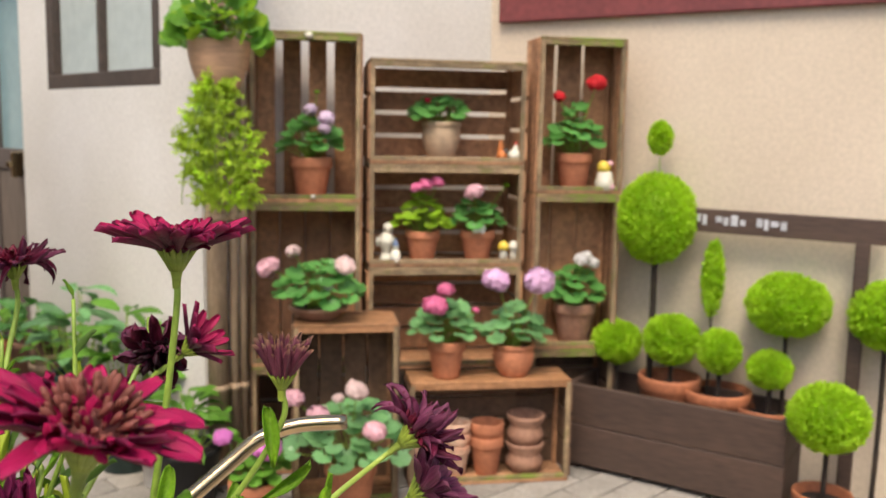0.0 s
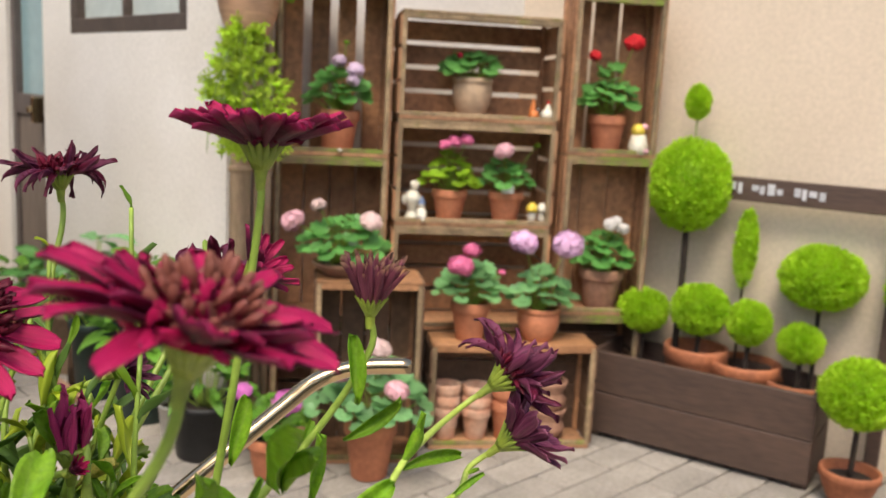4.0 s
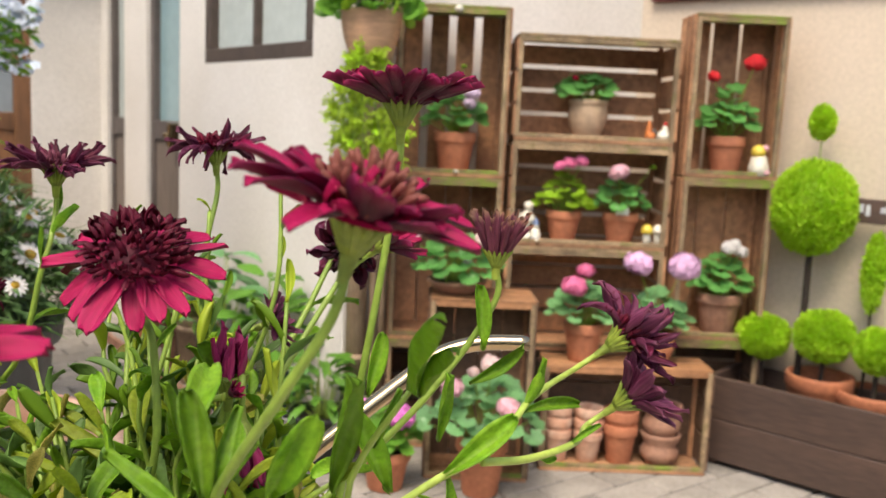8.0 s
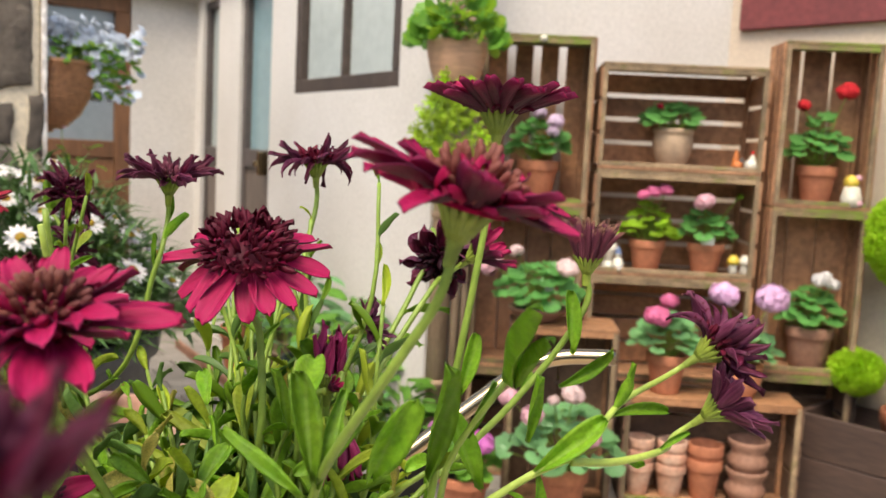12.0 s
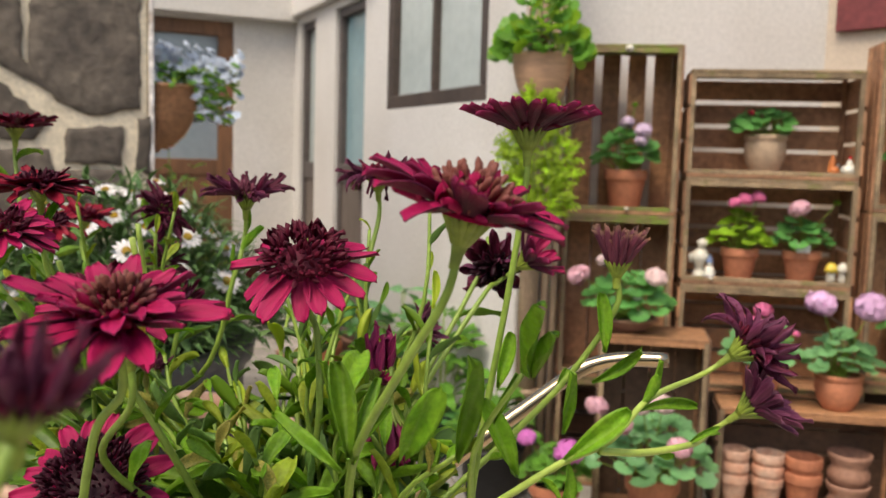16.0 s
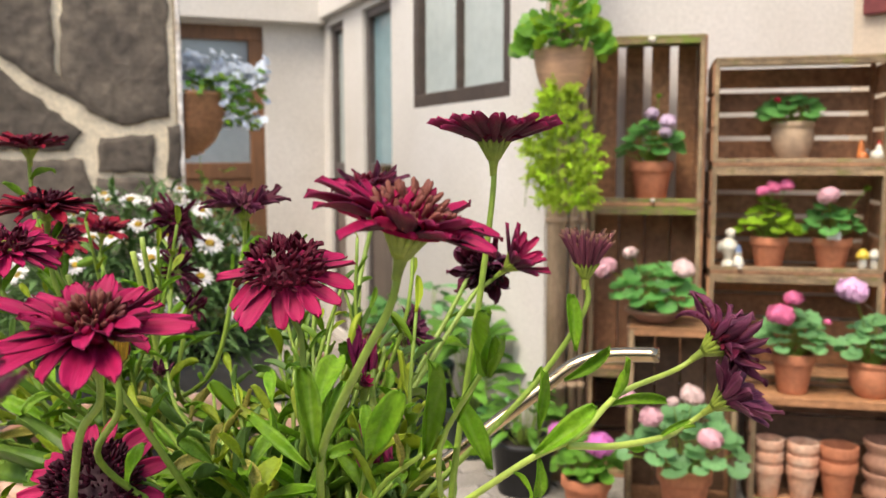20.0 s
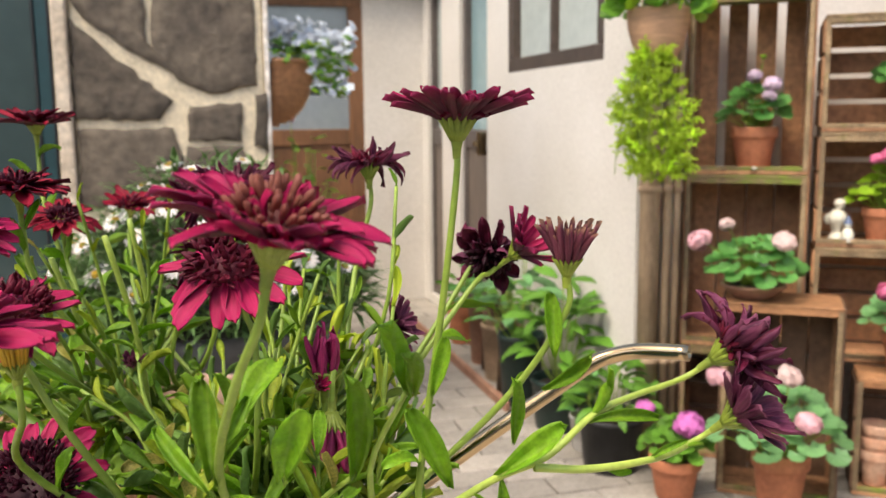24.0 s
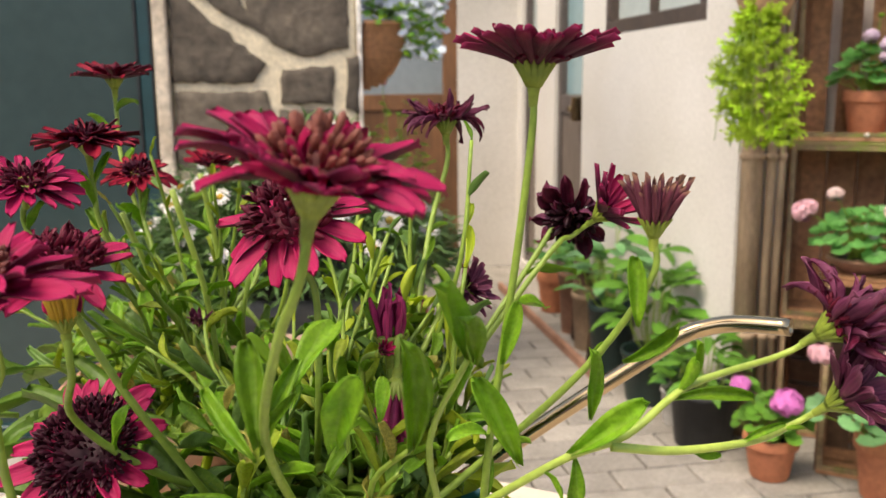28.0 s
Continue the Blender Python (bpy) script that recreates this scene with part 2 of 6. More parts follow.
# leaves and petals
LEAF = dict(rough=0.40, vary=0.16, scale=25, fine=160, bump=0.12, spread=0.28, through=0.42, depth=0.001, spec=0.32)
M["leaf"] = material("daisy_leaf", (0.160, 0.345, 0.018), other=(0.245, 0.43, 0.030), rib=0.13, **{**LEAF, "scale": 3, "fine": 14, "vary": 0.14, "depth": 0.015, "bump": 0.2, "spec": 0.30, "rough": 0.40, "through": 0.46})
M["leaf_young"] = material("daisy_leaf_young", (0.30, 0.40, 0.030), other=(0.40, 0.47, 0.045), rib=0.12, **{**LEAF, "scale": 3, "fine": 14, "vary": 0.14, "depth": 0.015, "bump": 0.2, "spec": 0.28, "rough": 0.42, "through": 0.48})
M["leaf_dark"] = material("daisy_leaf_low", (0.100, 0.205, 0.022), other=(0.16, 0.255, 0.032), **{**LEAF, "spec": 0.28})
M["leaf_gray"] = material("daisy_leaf_gray", (0.165, 0.285, 0.068), other=(0.115, 0.22, 0.040), **{**LEAF, "scale": 3, "fine": 14, "vary": 0.14, "depth": 0.015, "bump": 0.2, "spec": 0.38})
M["bush_leaf"] = material("bush_leaf", (0.125, 0.24, 0.075), other=(0.18, 0.30, 0.10), **LEAF)
M["leaf_old"] = material("daisy_leaf_old", (0.52, 0.44, 0.10), other=(0.25, 0.27, 0.05), **LEAF)
M["stem"] = material("daisy_stem", (0.30, 0.42, 0.065), 0.42, 0.12, 20, 150, 0.2, through=0.25, other=(0.21, 0.32, 0.045))
M["stem_pale"] = material("pale_stem", (0.38, 0.48, 0.08), 0.42, 0.12, 20, 150, 0.2, other=(0.26, 0.36, 0.06))
M["calyx"] = material("calyx", (0.29, 0.36, 0.04), 0.55, 0.15, 40, 200, 0.3, through=0.15, other=(0.17, 0.23, 0.03))
M["geranium_leaf"] = material("geranium_leaf", (0.16, 0.41, 0.10), other=(0.09, 0.28, 0.07), **{**LEAF, "spec": 0.5, "rough": 0.32})
M["geranium_pale"] = material("pale_geranium_leaf", (0.24, 0.47, 0.20), other=(0.11, 0.29, 0.10), **{**LEAF, "spec": 0.5, "rough": 0.32})
M["lime_leaf"] = material("lime_leaf", (0.32, 0.52, 0.035), other=(0.18, 0.33, 0.02), **LEAF)
M["bright_leaf"] = material("bright_leaf", (0.16, 0.36, 0.045), other=(0.10, 0.25, 0.03), **LEAF)
M["vine_leaf"] = material("vine_leaf", (0.66, 0.86, 0.09), other=(0.54, 0.74, 0.06), **{**LEAF, "through": 0.6})
M["cypress"] = material("lemon_cypress", (0.52, 0.76, 0.045), 0.6, 0.2, 14, 120, 0.2, other=(0.40, 0.64, 0.03), through=0.5)
PETAL = dict(rough=0.5, vary=0.2, scale=2.5, fine=5, stretch=(0.7, 9, 2), bump=0.25, through=0.30, depth=0.02, spec=0.25)
M["petal"] = material("crimson_petal", (0.40, 0.009, 0.076), other=(0.28, 0.006, 0.050), spread=0.22, along=((0.48, 0.013, 0.100), 0.5, 1.0), **PETAL)
M["petal_back"] = material("plum_petal", (0.115, 0.018, 0.046), other=(0.060, 0.009, 0.027), spread=0.25, along=((0.26, 0.014, 0.070), 0.6, 1.0), **PETAL)
M["petal_dark"] = material("wine_petal", (0.12, 0.008, 0.030), other=(0.055, 0.004, 0.016), spread=0.35, **PETAL)
M["petal_dry"] = material("dry_petal", (0.20, 0.045, 0.095), other=(0.085, 0.012, 0.040), spread=0.3, along=((0.24, 0.07, 0.12), 0.75, 1.0), **PETAL)
M["petal_pink"] = material("faded_petal", (0.50, 0.045, 0.17), other=(0.26, 0.018, 0.08), spread=0.3, **PETAL)
M["petal_red"] = material("red_petal", (0.36, 0.008, 0.030), other=(0.24, 0.006, 0.024), spread=0.2, **PETAL)
M["floret"] = material("floret", (0.17, 0.010, 0.030), other=(0.075, 0.006, 0.018), spread=0.35, **PETAL)
M["floret_dark"] = material("dark_floret", (0.042, 0.004, 0.012), other=(0.02, 0.003, 0.008), spread=0.35, **PETAL)
M["floret_brown"] = material("brown_floret", (0.26, 0.095, 0.062), other=(0.10, 0.020, 0.028), spread=0.35, along=((0.38, 0.19, 0.105), 0.5, 0.95), **PETAL)
M["bud_brown"] = material("bud_petal", (0.22, 0.060, 0.085), other=(0.11, 0.025, 0.045), spread=0.3, along=((0.46, 0.25, 0.15), 0.80, 1.0), **PETAL)
M["yellow"] = material("yellow_petal", (0.55, 0.36, 0.04), other=(0.45, 0.25, 0.03), spread=0.2, **PETAL)
for key, col in (("pink", (0.90, 0.52, 0.58)), ("hot_pink", (0.90, 0.22, 0.42)), ("lilac", (0.92, 0.58, 0.84)), ("magenta", (0.84, 0.24, 0.66)),
                 ("white_petal", (0.84, 0.80, 0.76)), ("pale_lilac", (0.80, 0.62, 0.78)), ("scarlet", (0.80, 0.03, 0.04)), ("blush", (0.86, 0.64, 0.60)), ("sky_blue", (0.80, 0.86, 0.93))):
    M[key] = material(key, col, other=tuple(c * 0.8 for c in col), spread=0.12, **PETAL)


# ---- mesh helpers ----
def mesh(name, verts, faces, smooth=True):
    me = bpy.data.meshes.new(name)
    me.from_pydata([tuple(v) for v in verts], [], faces)
    me.update()
    if smooth:
        me.shade_smooth()
    return me


def obj(name, me, mat, parent=None, m=None, label=""):
    if mat and not me.materials:
        me.materials.append(mat)
    ob = new(name, me)
    if parent:
        ob.parent = parent
    if m is not None:
        ob.matrix_basis = m
    if label:
        ob["label"] = label
    return ob


def part(name, bm, mat, parent, label="", m=None, smooth=False):
    me = bpy.data.meshes.new(name)
    bm.to_mesh(me)
    bm.free()
    if smooth:
        me.shade_smooth()
    return obj(name, me, mat, parent, m, label)


def empty(name, m, label, category, group="", kind=""):
    ob = new(name)
    ob.empty_display_size = 0.05
    ob.matrix_basis = m
    return tagged(ob, label, category, group, kind)


def add_box(bm, size, at=(0, 0, 0), bevel=0.0, turn=None):
    r = bmesh.ops.create_cube(bm, size=1.0)
    bmesh.ops.scale(bm, vec=size, verts=r["verts"])
    if bevel:
        es = list({e for v in r["verts"] for e in v.link_edges})
        got = bmesh.ops.bevel(bm, geom=es, offset=bevel, segments=1, affect="EDGES")
        vs = list({v for f in got["faces"] for v in f.verts} | {v for v in r["verts"] if v.is_valid})
    else:
        vs = r["verts"]
    if turn is not None:
        bmesh.ops.transform(bm, matrix=turn, verts=vs)
    bmesh.ops.translate(bm, vec=at, verts=vs)
    return bm


def box_bm(size, at=(0, 0, 0), bevel=0.0):
    return add_box(bmesh.new(), size, at, bevel)


def lathe(profile, n=24):
    """A closed turning body from (radius, height) pairs; the ends lie on the axis."""
    verts, faces = [], []
    for r, z in profile:
        for k in range(n):
            a = 2 * math.pi * k / n
            verts.append((r * math.cos(a), r * math.sin(a), z))
    for i in range(len(profile) - 1):
        for k in range(n):
            a, b = i * n + k, i * n + (k + 1) % n
            faces.append((a, b, b + n, a + n))
    return verts, faces


def tube(points, radii, n=8):
    """A tapering tube along a line of points, closed at both ends."""
    pts = [Vector(p) for p in points]
    verts, faces = [], []
    side = None
    for i, p in enumerate(pts):
        d = (pts[min(i + 1, len(pts) - 1)] - pts[max(i - 1, 0)]).normalized()
        if side is None:
            side = d.orthogonal().normalized()
        side = (side - d * side.dot(d)).normalized()
        up = d.cross(side)
        r = radii[i] if isinstance(radii, (list, tuple)) else radii
        for k in range(n):
            a = 2 * math.pi * k / n
            verts.append(p + (side * math.cos(a) + up * math.sin(a)) * r)
    for i in range(len(pts) - 1):
        for k in range(n):
            a, b = i * n + k, i * n + (k + 1) % n
            faces.append((a, b, b + n, a + n))
    faces.append(tuple(range(n))[::-1])
    faces.append(tuple(range((len(pts) - 1) * n, len(pts) * n)))
    return verts, faces


def bend(points, steps=6):
    """A smooth line through the given points (Catmull-Rom)."""
    p = [Vector(q) for q in points]
    p = [2 * p[0] - p[1], *p, 2 * p[-1] - p[-2]]
    out = []
    for i in range(1, len(p) - 2):
        for s in range(steps):
            t = s / steps
            out.append(0.5 * ((2 * p[i]) + (p[i + 1] - p[i - 1]) * t + (2 * p[i - 1] - 5 * p[i] + 4 * p[i + 1] - p[i + 2]) * t * t + (3 * p[i] - p[i - 1] - 3 * p[i + 1] + p[i + 2]) * t ** 3))
    out.append(p[-2])
    return out


def blade(length, width, droop=0.2, cup=0.25, tip=0.35, base=0.25, rows=7, wave=0.0, twist=0.0, thick=0.0004, widest=0.6, rounded=False, cols=5, fold=0.0, ridge=0.0, sway=0.0):
    """A leaf or petal along +x from the origin: its outline, cupped across, drooping along; two skins with a rim."""
    verts, faces = [], []
    for side in (1, -1):
        for i in range(rows):
            u = i / (rows - 1)
            if rounded:
                u = 1 - (1 - u) ** 1.5
            if u < widest:
                w = base + (1 - base) * math.sin(math.pi / 2 * u / widest)
            elif rounded:
                w = math.sqrt(max(0.0, 1 - ((u - widest) / (1 - widest)) ** 2 * (1 - tip * tip)))
            else:
                w = tip + (1 - tip) * max(0.0, math.cos(math.pi / 2 * (u - widest) / (1 - widest))) ** 0.8
            if i == rows - 1 and not rounded:
                w *= 0.55
            a = droop * u
            x = length * (u if abs(droop) < 1e-4 else math.sin(a) / droop)
            z = 0 if abs(droop) < 1e-4 else -length * (1 - math.cos(a)) / droop
            for j in range(cols):
                v = j / (cols - 1) * 2 - 1
                y = v * w * width / 2
                h = cup * width * (v * v - 0.35) * 0.5 + wave * width * math.sin(u * 9 + v * 2) + fold * width * (abs(v) - 0.5) * 0.5 + ridge * width * math.cos(v * 3 * math.pi) * min(1.0, 3 * u) * min(1.0, 4 * (1 - u))
                xx = x
                if i == rows - 1:
                    xx -= abs(v) ** 2 * 0.05 * length
                tw = twist * u
                yy, hh = y * math.cos(tw) - h * math.sin(tw), y * math.sin(tw) + h * math.cos(tw)
                verts.append((xx + hh * math.sin(a), yy + sway * length * u * u, z + hh * math.cos(a) + side * thick))
    per = rows * cols
    for s in (0, 1):
        for i in range(rows - 1):
            for j in range(cols - 1):
                q = [s * per + i * cols + j, s * per + (i + 1) * cols + j, s * per + (i + 1) * cols + j + 1, s * per + i * cols + j + 1]
                faces.append(tuple(q if s == 0 else q[::-1]))
    rim = [j for j in range(cols)] + [i * cols + cols - 1 for i in range(1, rows)] + [(rows - 1) * cols + j for j in range(cols - 2, -1, -1)] + [i * cols for i in range(rows - 2, 0, -1)]
    for k in range(len(rim)):
        a, b = rim[k], rim[(k + 1) % len(rim)]
        faces.append((a, b, b + per, a + per))
    return verts, faces


def towards(at, axis, spin=0.0, size=1.0):
    """The pose that carries +z into axis, at a place."""
    q = Vector((0, 0, 1)).rotation_difference(Vector(axis).normalized())
    return Matrix.LocRotScale(at, q @ Euler((0, 0, spin)).to_quaternion(), (size, size, size))


def spray(at, out, up=(0, 0, 1), size=1.0, roll=0.0):
    """The pose that carries +x into out and +z near to up: for leaves and petals."""
    x = Vector(out).normalized()
    y = Vector(up).cross(x)
    y = y.normalized() if y.length > 1e-4 else x.orthogonal().normalized()
    z = x.cross(y)
    q = Matrix((x, y, z)).transposed().to_quaternion() @ Euler((roll, 0, 0)).to_quaternion()
    return Matrix.LocRotScale(at, q, (size, size, size))


def joined(pieces):
    """One vertex and face list out of several (verts, faces, pose)."""
    verts, faces = [], []
    for v, f, m in pieces:
        k = len(verts)
        verts += [m @ Vector(p) for p in v] if m is not None else list(v)
        faces += [tuple(i + k for i in q) for q in f]
    return verts, faces


rnd = random.Random(7)

# ---- the courtyard: floor, walls, pier ----
ANG = radians(125.6)
PD = Vector((math.cos(ANG), math.sin(ANG), 0))          # along the passage, away from the yard
PN = Vector((PD.y, -PD.x, 0))                           # across it, into the house
K0 = Vector((-0.577, 2.930, 0))                          # corner of the house
C0 = Vector((0.555, 3.553, 0))                          # corner of the yard
WIN = Matrix.Translation(K0) @ Matrix.Rotation(ANG, 4, "Z")   # x along the passage, y towards it, z up


def structure(name, bm, mat, label, m=None, category="wall"):
    ob = part(name, bm, mat, None, "", m)
    return tagged(ob, label, category, "", "structure")


def wall_run(name, a, b, height, thick, mat, label, holes=()):
    """A wall from a to b whose face lies on the line to the left of a-b; holes are (from, to, sill, head)."""
    a, b = Vector(a), Vector(b)
    d = (b - a)
    length = d.length
    m = Matrix.Translation(a) @ Matrix.Rotation(math.atan2(d.y, d.x), 4, "Z")
    xs = sorted({0.0, length, *[h[0] for h in holes], *[h[1] for h in holes]})
    zs = sorted({0.0, height, *[h[2] for h in holes], *[h[3] for h in holes]})
    solid = {(i, j) for i in range(len(xs) - 1) for j in range(len(zs) - 1)
             if not any(h0 - 1e-6 <= xs[i] < h1 - 1e-6 and s0 - 1e-6 <= zs[j] < s1 - 1e-6 for h0, h1, s0, s1 in holes)}
    bm = bmesh.new()
    at = {(i, j, k): bm.verts.new((xs[i], -thick * k, zs[j])) for i in range(len(xs)) for j in range(len(zs)) for k in (0, 1)}
    for i, j in solid:
        bm.faces.new([at[i, j, 0], at[i, j + 1, 0], at[i + 1, j + 1, 0], at[i + 1, j, 0]])
        bm.faces.new([at[i, j, 1], at[i + 1, j, 1], at[i + 1, j + 1, 1], at[i, j + 1, 1]])
        for di, dj, c in ((-1, 0, ((i, j), (i, j + 1))), (1, 0, ((i + 1, j + 1), (i + 1, j))), (0, -1, ((i + 1, j), (i, j))), (0, 1, ((i, j + 1), (i + 1, j + 1)))):
            if (i + di, j + dj) not in solid:
                (a0, a1), (b0, b1) = c
                bm.faces.new([at[a0, a1, 0], at[a0, a1, 1], at[b0, b1, 1], at[b0, b1, 0]])
    bmesh.ops.delete(bm, geom=[v for v in bm.verts if not v.link_faces], context="VERTS")
    bmesh.ops.recalc_face_normals(bm, faces=bm.faces)
    return structure(name, bm, mat, label, m), m


ground = structure("ground", box_bm((60, 60, 0.04), (0, 0, -0.05)), M["joint"], "dark sandy ground under the paving", category="ground")

wall_house, WM = wall_run("wall_house", K0, K0 + PD * 3.03, 3.2, 0.16, M["wall"], "cream painted house wall with a window and two doors",
                          [(0.275, 1.30, 1.405, 2.45), (1.62, 2.10, 0.06, 1.99), (2.48, 2.80, 0.06, 1.99)])
wall_back, _ = wall_run("wall_back", C0, K0 + PN * 0.155 + PD * 0.25, 3.2, 0.2, M["wall"], "cream painted wall behind the stacked crates")
TD = Vector((0.745, -0.667, 0)).normalized()
wall_side, TM = wall_run("wall_side", C0 + TD * 3.2, C0, 3.2, 0.2, M["wall_tan"], "tan painted side wall of the yard")
FC = K0 + PD * 2.93
wall_end, EM = wall_run("wall_end", FC, FC - PN * 2.2, 3.2, 0.2, M["wall"], "cream painted wall at the end of the passage", [(0.39, 1.27, 0.05, 1.985)])
structure("trim", box_bm((3.1, 0.03, 1.4), (1.6, 0.016, 2.41), 0.004), M["red_band"], "dark red board along the top of the side wall", TM, "trim")
structure("eave", box_bm((2.0, 0.10, 1.1), (1.0, 0.052, 2.555), 0.006), M["wall"], "cream beam over the passage end", EM, "beam")
structure("eave", box_bm((1.42, 0.05, 1.1), (2.16, 0.027, 2.585), 0.006), M["wall"], "cream beam over the doors", WIN, "beam")


def framed(name, parent_m, x0, x1, z0, z1, frame_mat, pane_mat, panes, label, category, bar=0.05, deep=0.06, rail=None, low_mat=None, inset=-0.05):
    """A window or door leaf set into an opening: frame bars, panes and, below a rail, a solid panel."""
    th = empty(name, parent_m @ Matrix.Translation((x0, inset, z0)), label, category, "", "structure")
    w, h = x1 - x0, z1 - z0
    for nm, size, at in (("frame_bar", (w, deep, bar), (w / 2, 0, bar / 2)), ("frame_bar", (w, deep, bar), (w / 2, 0, h - bar / 2)),
                         ("frame_bar", (bar, deep, h - 2 * bar), (bar / 2, 0, h / 2)), ("frame_bar", (bar, deep, h - 2 * bar), (w - bar / 2, 0, h / 2))):
        part(nm, box_bm(size, at, 0.004), frame_mat, th)
    low = bar
    if rail:
        part("rail", box_bm((w - 2 * bar, deep * 0.9, 0.10), (w / 2, 0, rail), 0.004), frame_mat, th)
        part("lower_panel", box_bm((w - 2 * bar, deep * 0.5, rail - 0.05 - bar), (w / 2, 0, (rail - 0.05 + bar) / 2), 0.003), low_mat or frame_mat, th)
        low = rail + 0.05
    step = (w - 2 * bar) / panes
    for k in range(panes):
        if k:
            part("mullion", box_bm((0.026, deep * 0.9, h - bar - low), (bar + k * step, 0, (low + h - bar) / 2), 0.003), frame_mat, th)
        part("pane", box_bm((step - (0.018 if panes > 1 else 0), 0.008, h - bar - low), (bar + (k + 0.5) * step, -0.01, (low + h - bar) / 2)), pane_mat, th)
    return th


window_1 = framed("window_1", WIN, 0.275, 1.30, 1.405, 2.45, M["dark_frame"], M["pane_gray"], 2, "dark brown sliding window with frosted gray panes", "window", bar=0.062, inset=-0.03)
door_1 = framed("door_1", WIN, 1.62, 2.10, 0.06, 1.99, M["door_dark"], M["pane_blue"], 1, "dark framed door with a pale blue glass pane", "door", bar=0.05, rail=1.02, low_mat=M["door_panel"])
part("door_handle", add_box(box_bm((0.03, 0.05, 0.12), (0.09, 0.05, 1.0), 0.004), (0.03, 0.02, 0.03), (0.09, 0.085, 1.0), 0.004), M["steel"], door_1)
door_2 = framed("door_2", WIN, 2.48, 2.80, 0.06, 1.99, M["door_dark"], M["pane_gray"], 1, "narrow dark door with a pale gray pane", "door", bar=0.045, rail=1.02, low_mat=M["door_panel"])
door_3 = framed("door_3", EM, 0.39, 1.27, 0.05, 1.985, M["door_brown"], M["pane_far"], 1, "brown wooden door with a dark glass pane", "door", bar=0.09, rail=1.03, low_mat=M["door_brown"])

# stone pier with a teal sliding door beside it
PE = Vector((-1.758, 2.492, 0))                          # its free corner
PIER = Matrix.Translation(PE) @ Matrix.Rotation(math.atan2(-PN.y, -PN.x), 4, "Z")   # x to the door, y towards the yard
pier = structure("wall_pier", box_bm((0.61, 0.36, 3.0), (0.307, -0.20, 1.5), 0.01), M["mortar"], "pier of dark basalt rubble set in pale mortar", PIER)
edge = structure("trim", box_bm((0.016, 0.36, 3.0), (-0.0065, -0.19, 1.5), 0.004), M["peeling"], "chipped white painted edge of the pier", PIER, "trim")
post = structure("trim", box_bm((0.046, 0.10, 3.0), (0.638, -0.04, 1.5), 0.006), M["white_trim"], "chipped cream painted door post", PIER, "trim")
door_4 = framed("door_4", PIER, 0.664, 1.80, 0.02, 2.7, M["teal"], M["pane_dark"], 1, "teal framed glass sliding door", "door", bar=0.045, inset=-0.03)
part("seal", box_bm((0.009, 0.066, 2.58), (0.0500, 0, 1.34), 0.002), M["black_pot"], door_4, "black rubber seal")
part("seal", box_bm((0.007, 0.070, 2.66), (0.0045, 0.003, 1.34), 0.002), M["black_pot"], door_4, "black rubber seal")
wall_left = structure("wall_left", box_bm((3.0, 0.2, 3.0), (3.32, -0.11, 1.5)), M["wall"], "cream painted wall beyond the sliding door", PIER)
wall_passage = structure("wall_passage", box_bm((0.2, 2.2, 1.5), (0.34, -1.49, 0.75)), M["wall"], "cream wall along the passage", PIER)
wall_rear = structure("wall_rear", box_bm((9, 0.2, 2.6), (0, -4.5, 1.3)), M["wall"], "plain cream wall behind the yard")

YW = (PIER @ Vector((4.6, 0, 0)), C0 + TD * 3.2)
for nm, a, b in (("wall_west", YW[0], Vector((-4.6, -4.4, 0))), ("wall_east", YW[1], Vector((4.5, -4.4, 0)))):
    d = b - a
    structure(nm, box_bm((d.length, 0.2, 2.4), (d.length / 2, 0, 1.2)), M["wall"], "plain cream wall closing the yard", Matrix.Translation(a) @ Matrix.Rotation(math.atan2(d.y, d.x), 4, "Z"))


def stone_shape(poly, thick, seed):
    """A rough-faced stone from its outline in x and z: sides, a chamfer and an uneven front."""
    r = random.Random(seed)
    n = len(poly)
    cx, cz = sum(p[0] for p in poly) / n, sum(p[1] for p in poly) / n
    poly = [(min(0.608, x + 0.009 * (1 if x > cx else -1)), z + 0.008 * (1 if z > cz else -1)) for x, z in poly]
    dense = []
    for i in range(n):
        a, b = poly[i], poly[(i + 1) % n]
        k = max(2, int(math.hypot(b[0] - a[0], b[1] - a[1]) / 0.03))
        for j in range(k):
            t = j / k
            w = 0.006 if j else 0.002
            dense.append((a[0] + (b[0] - a[0]) * t + r.uniform(-w, w), a[1] + (b[1] - a[1]) * t + r.uniform(-w, w)))
    verts, faces = [], []
    N = len(dense)
    for scale, y in ((1.0, 0.0), (1.0, thick * 0.6), (0.955, thick), (0.72, thick * 1.08), (0.4, thick * 1.12)):
        for x, z in dense:
            px, pz = cx + (x - cx) * scale, cz + (z - cz) * scale
            rough = noise.noise(Vector((px * 14, pz * 14, seed))) * 0.006 if y > thick * 0.8 else 0
            verts.append((px, y + rough, pz))
    for i in range(4):
        for k in range(N):
            a, b = i * N + k, i * N + (k + 1) % N
            faces.append((a, a + N, b + N, b))
    verts.append((cx, thick * 1.13, cz))
    for k in range(N):
        faces.append((4 * N + k, 5 * N, 4 * N + (k + 1) % N))
    return verts, faces


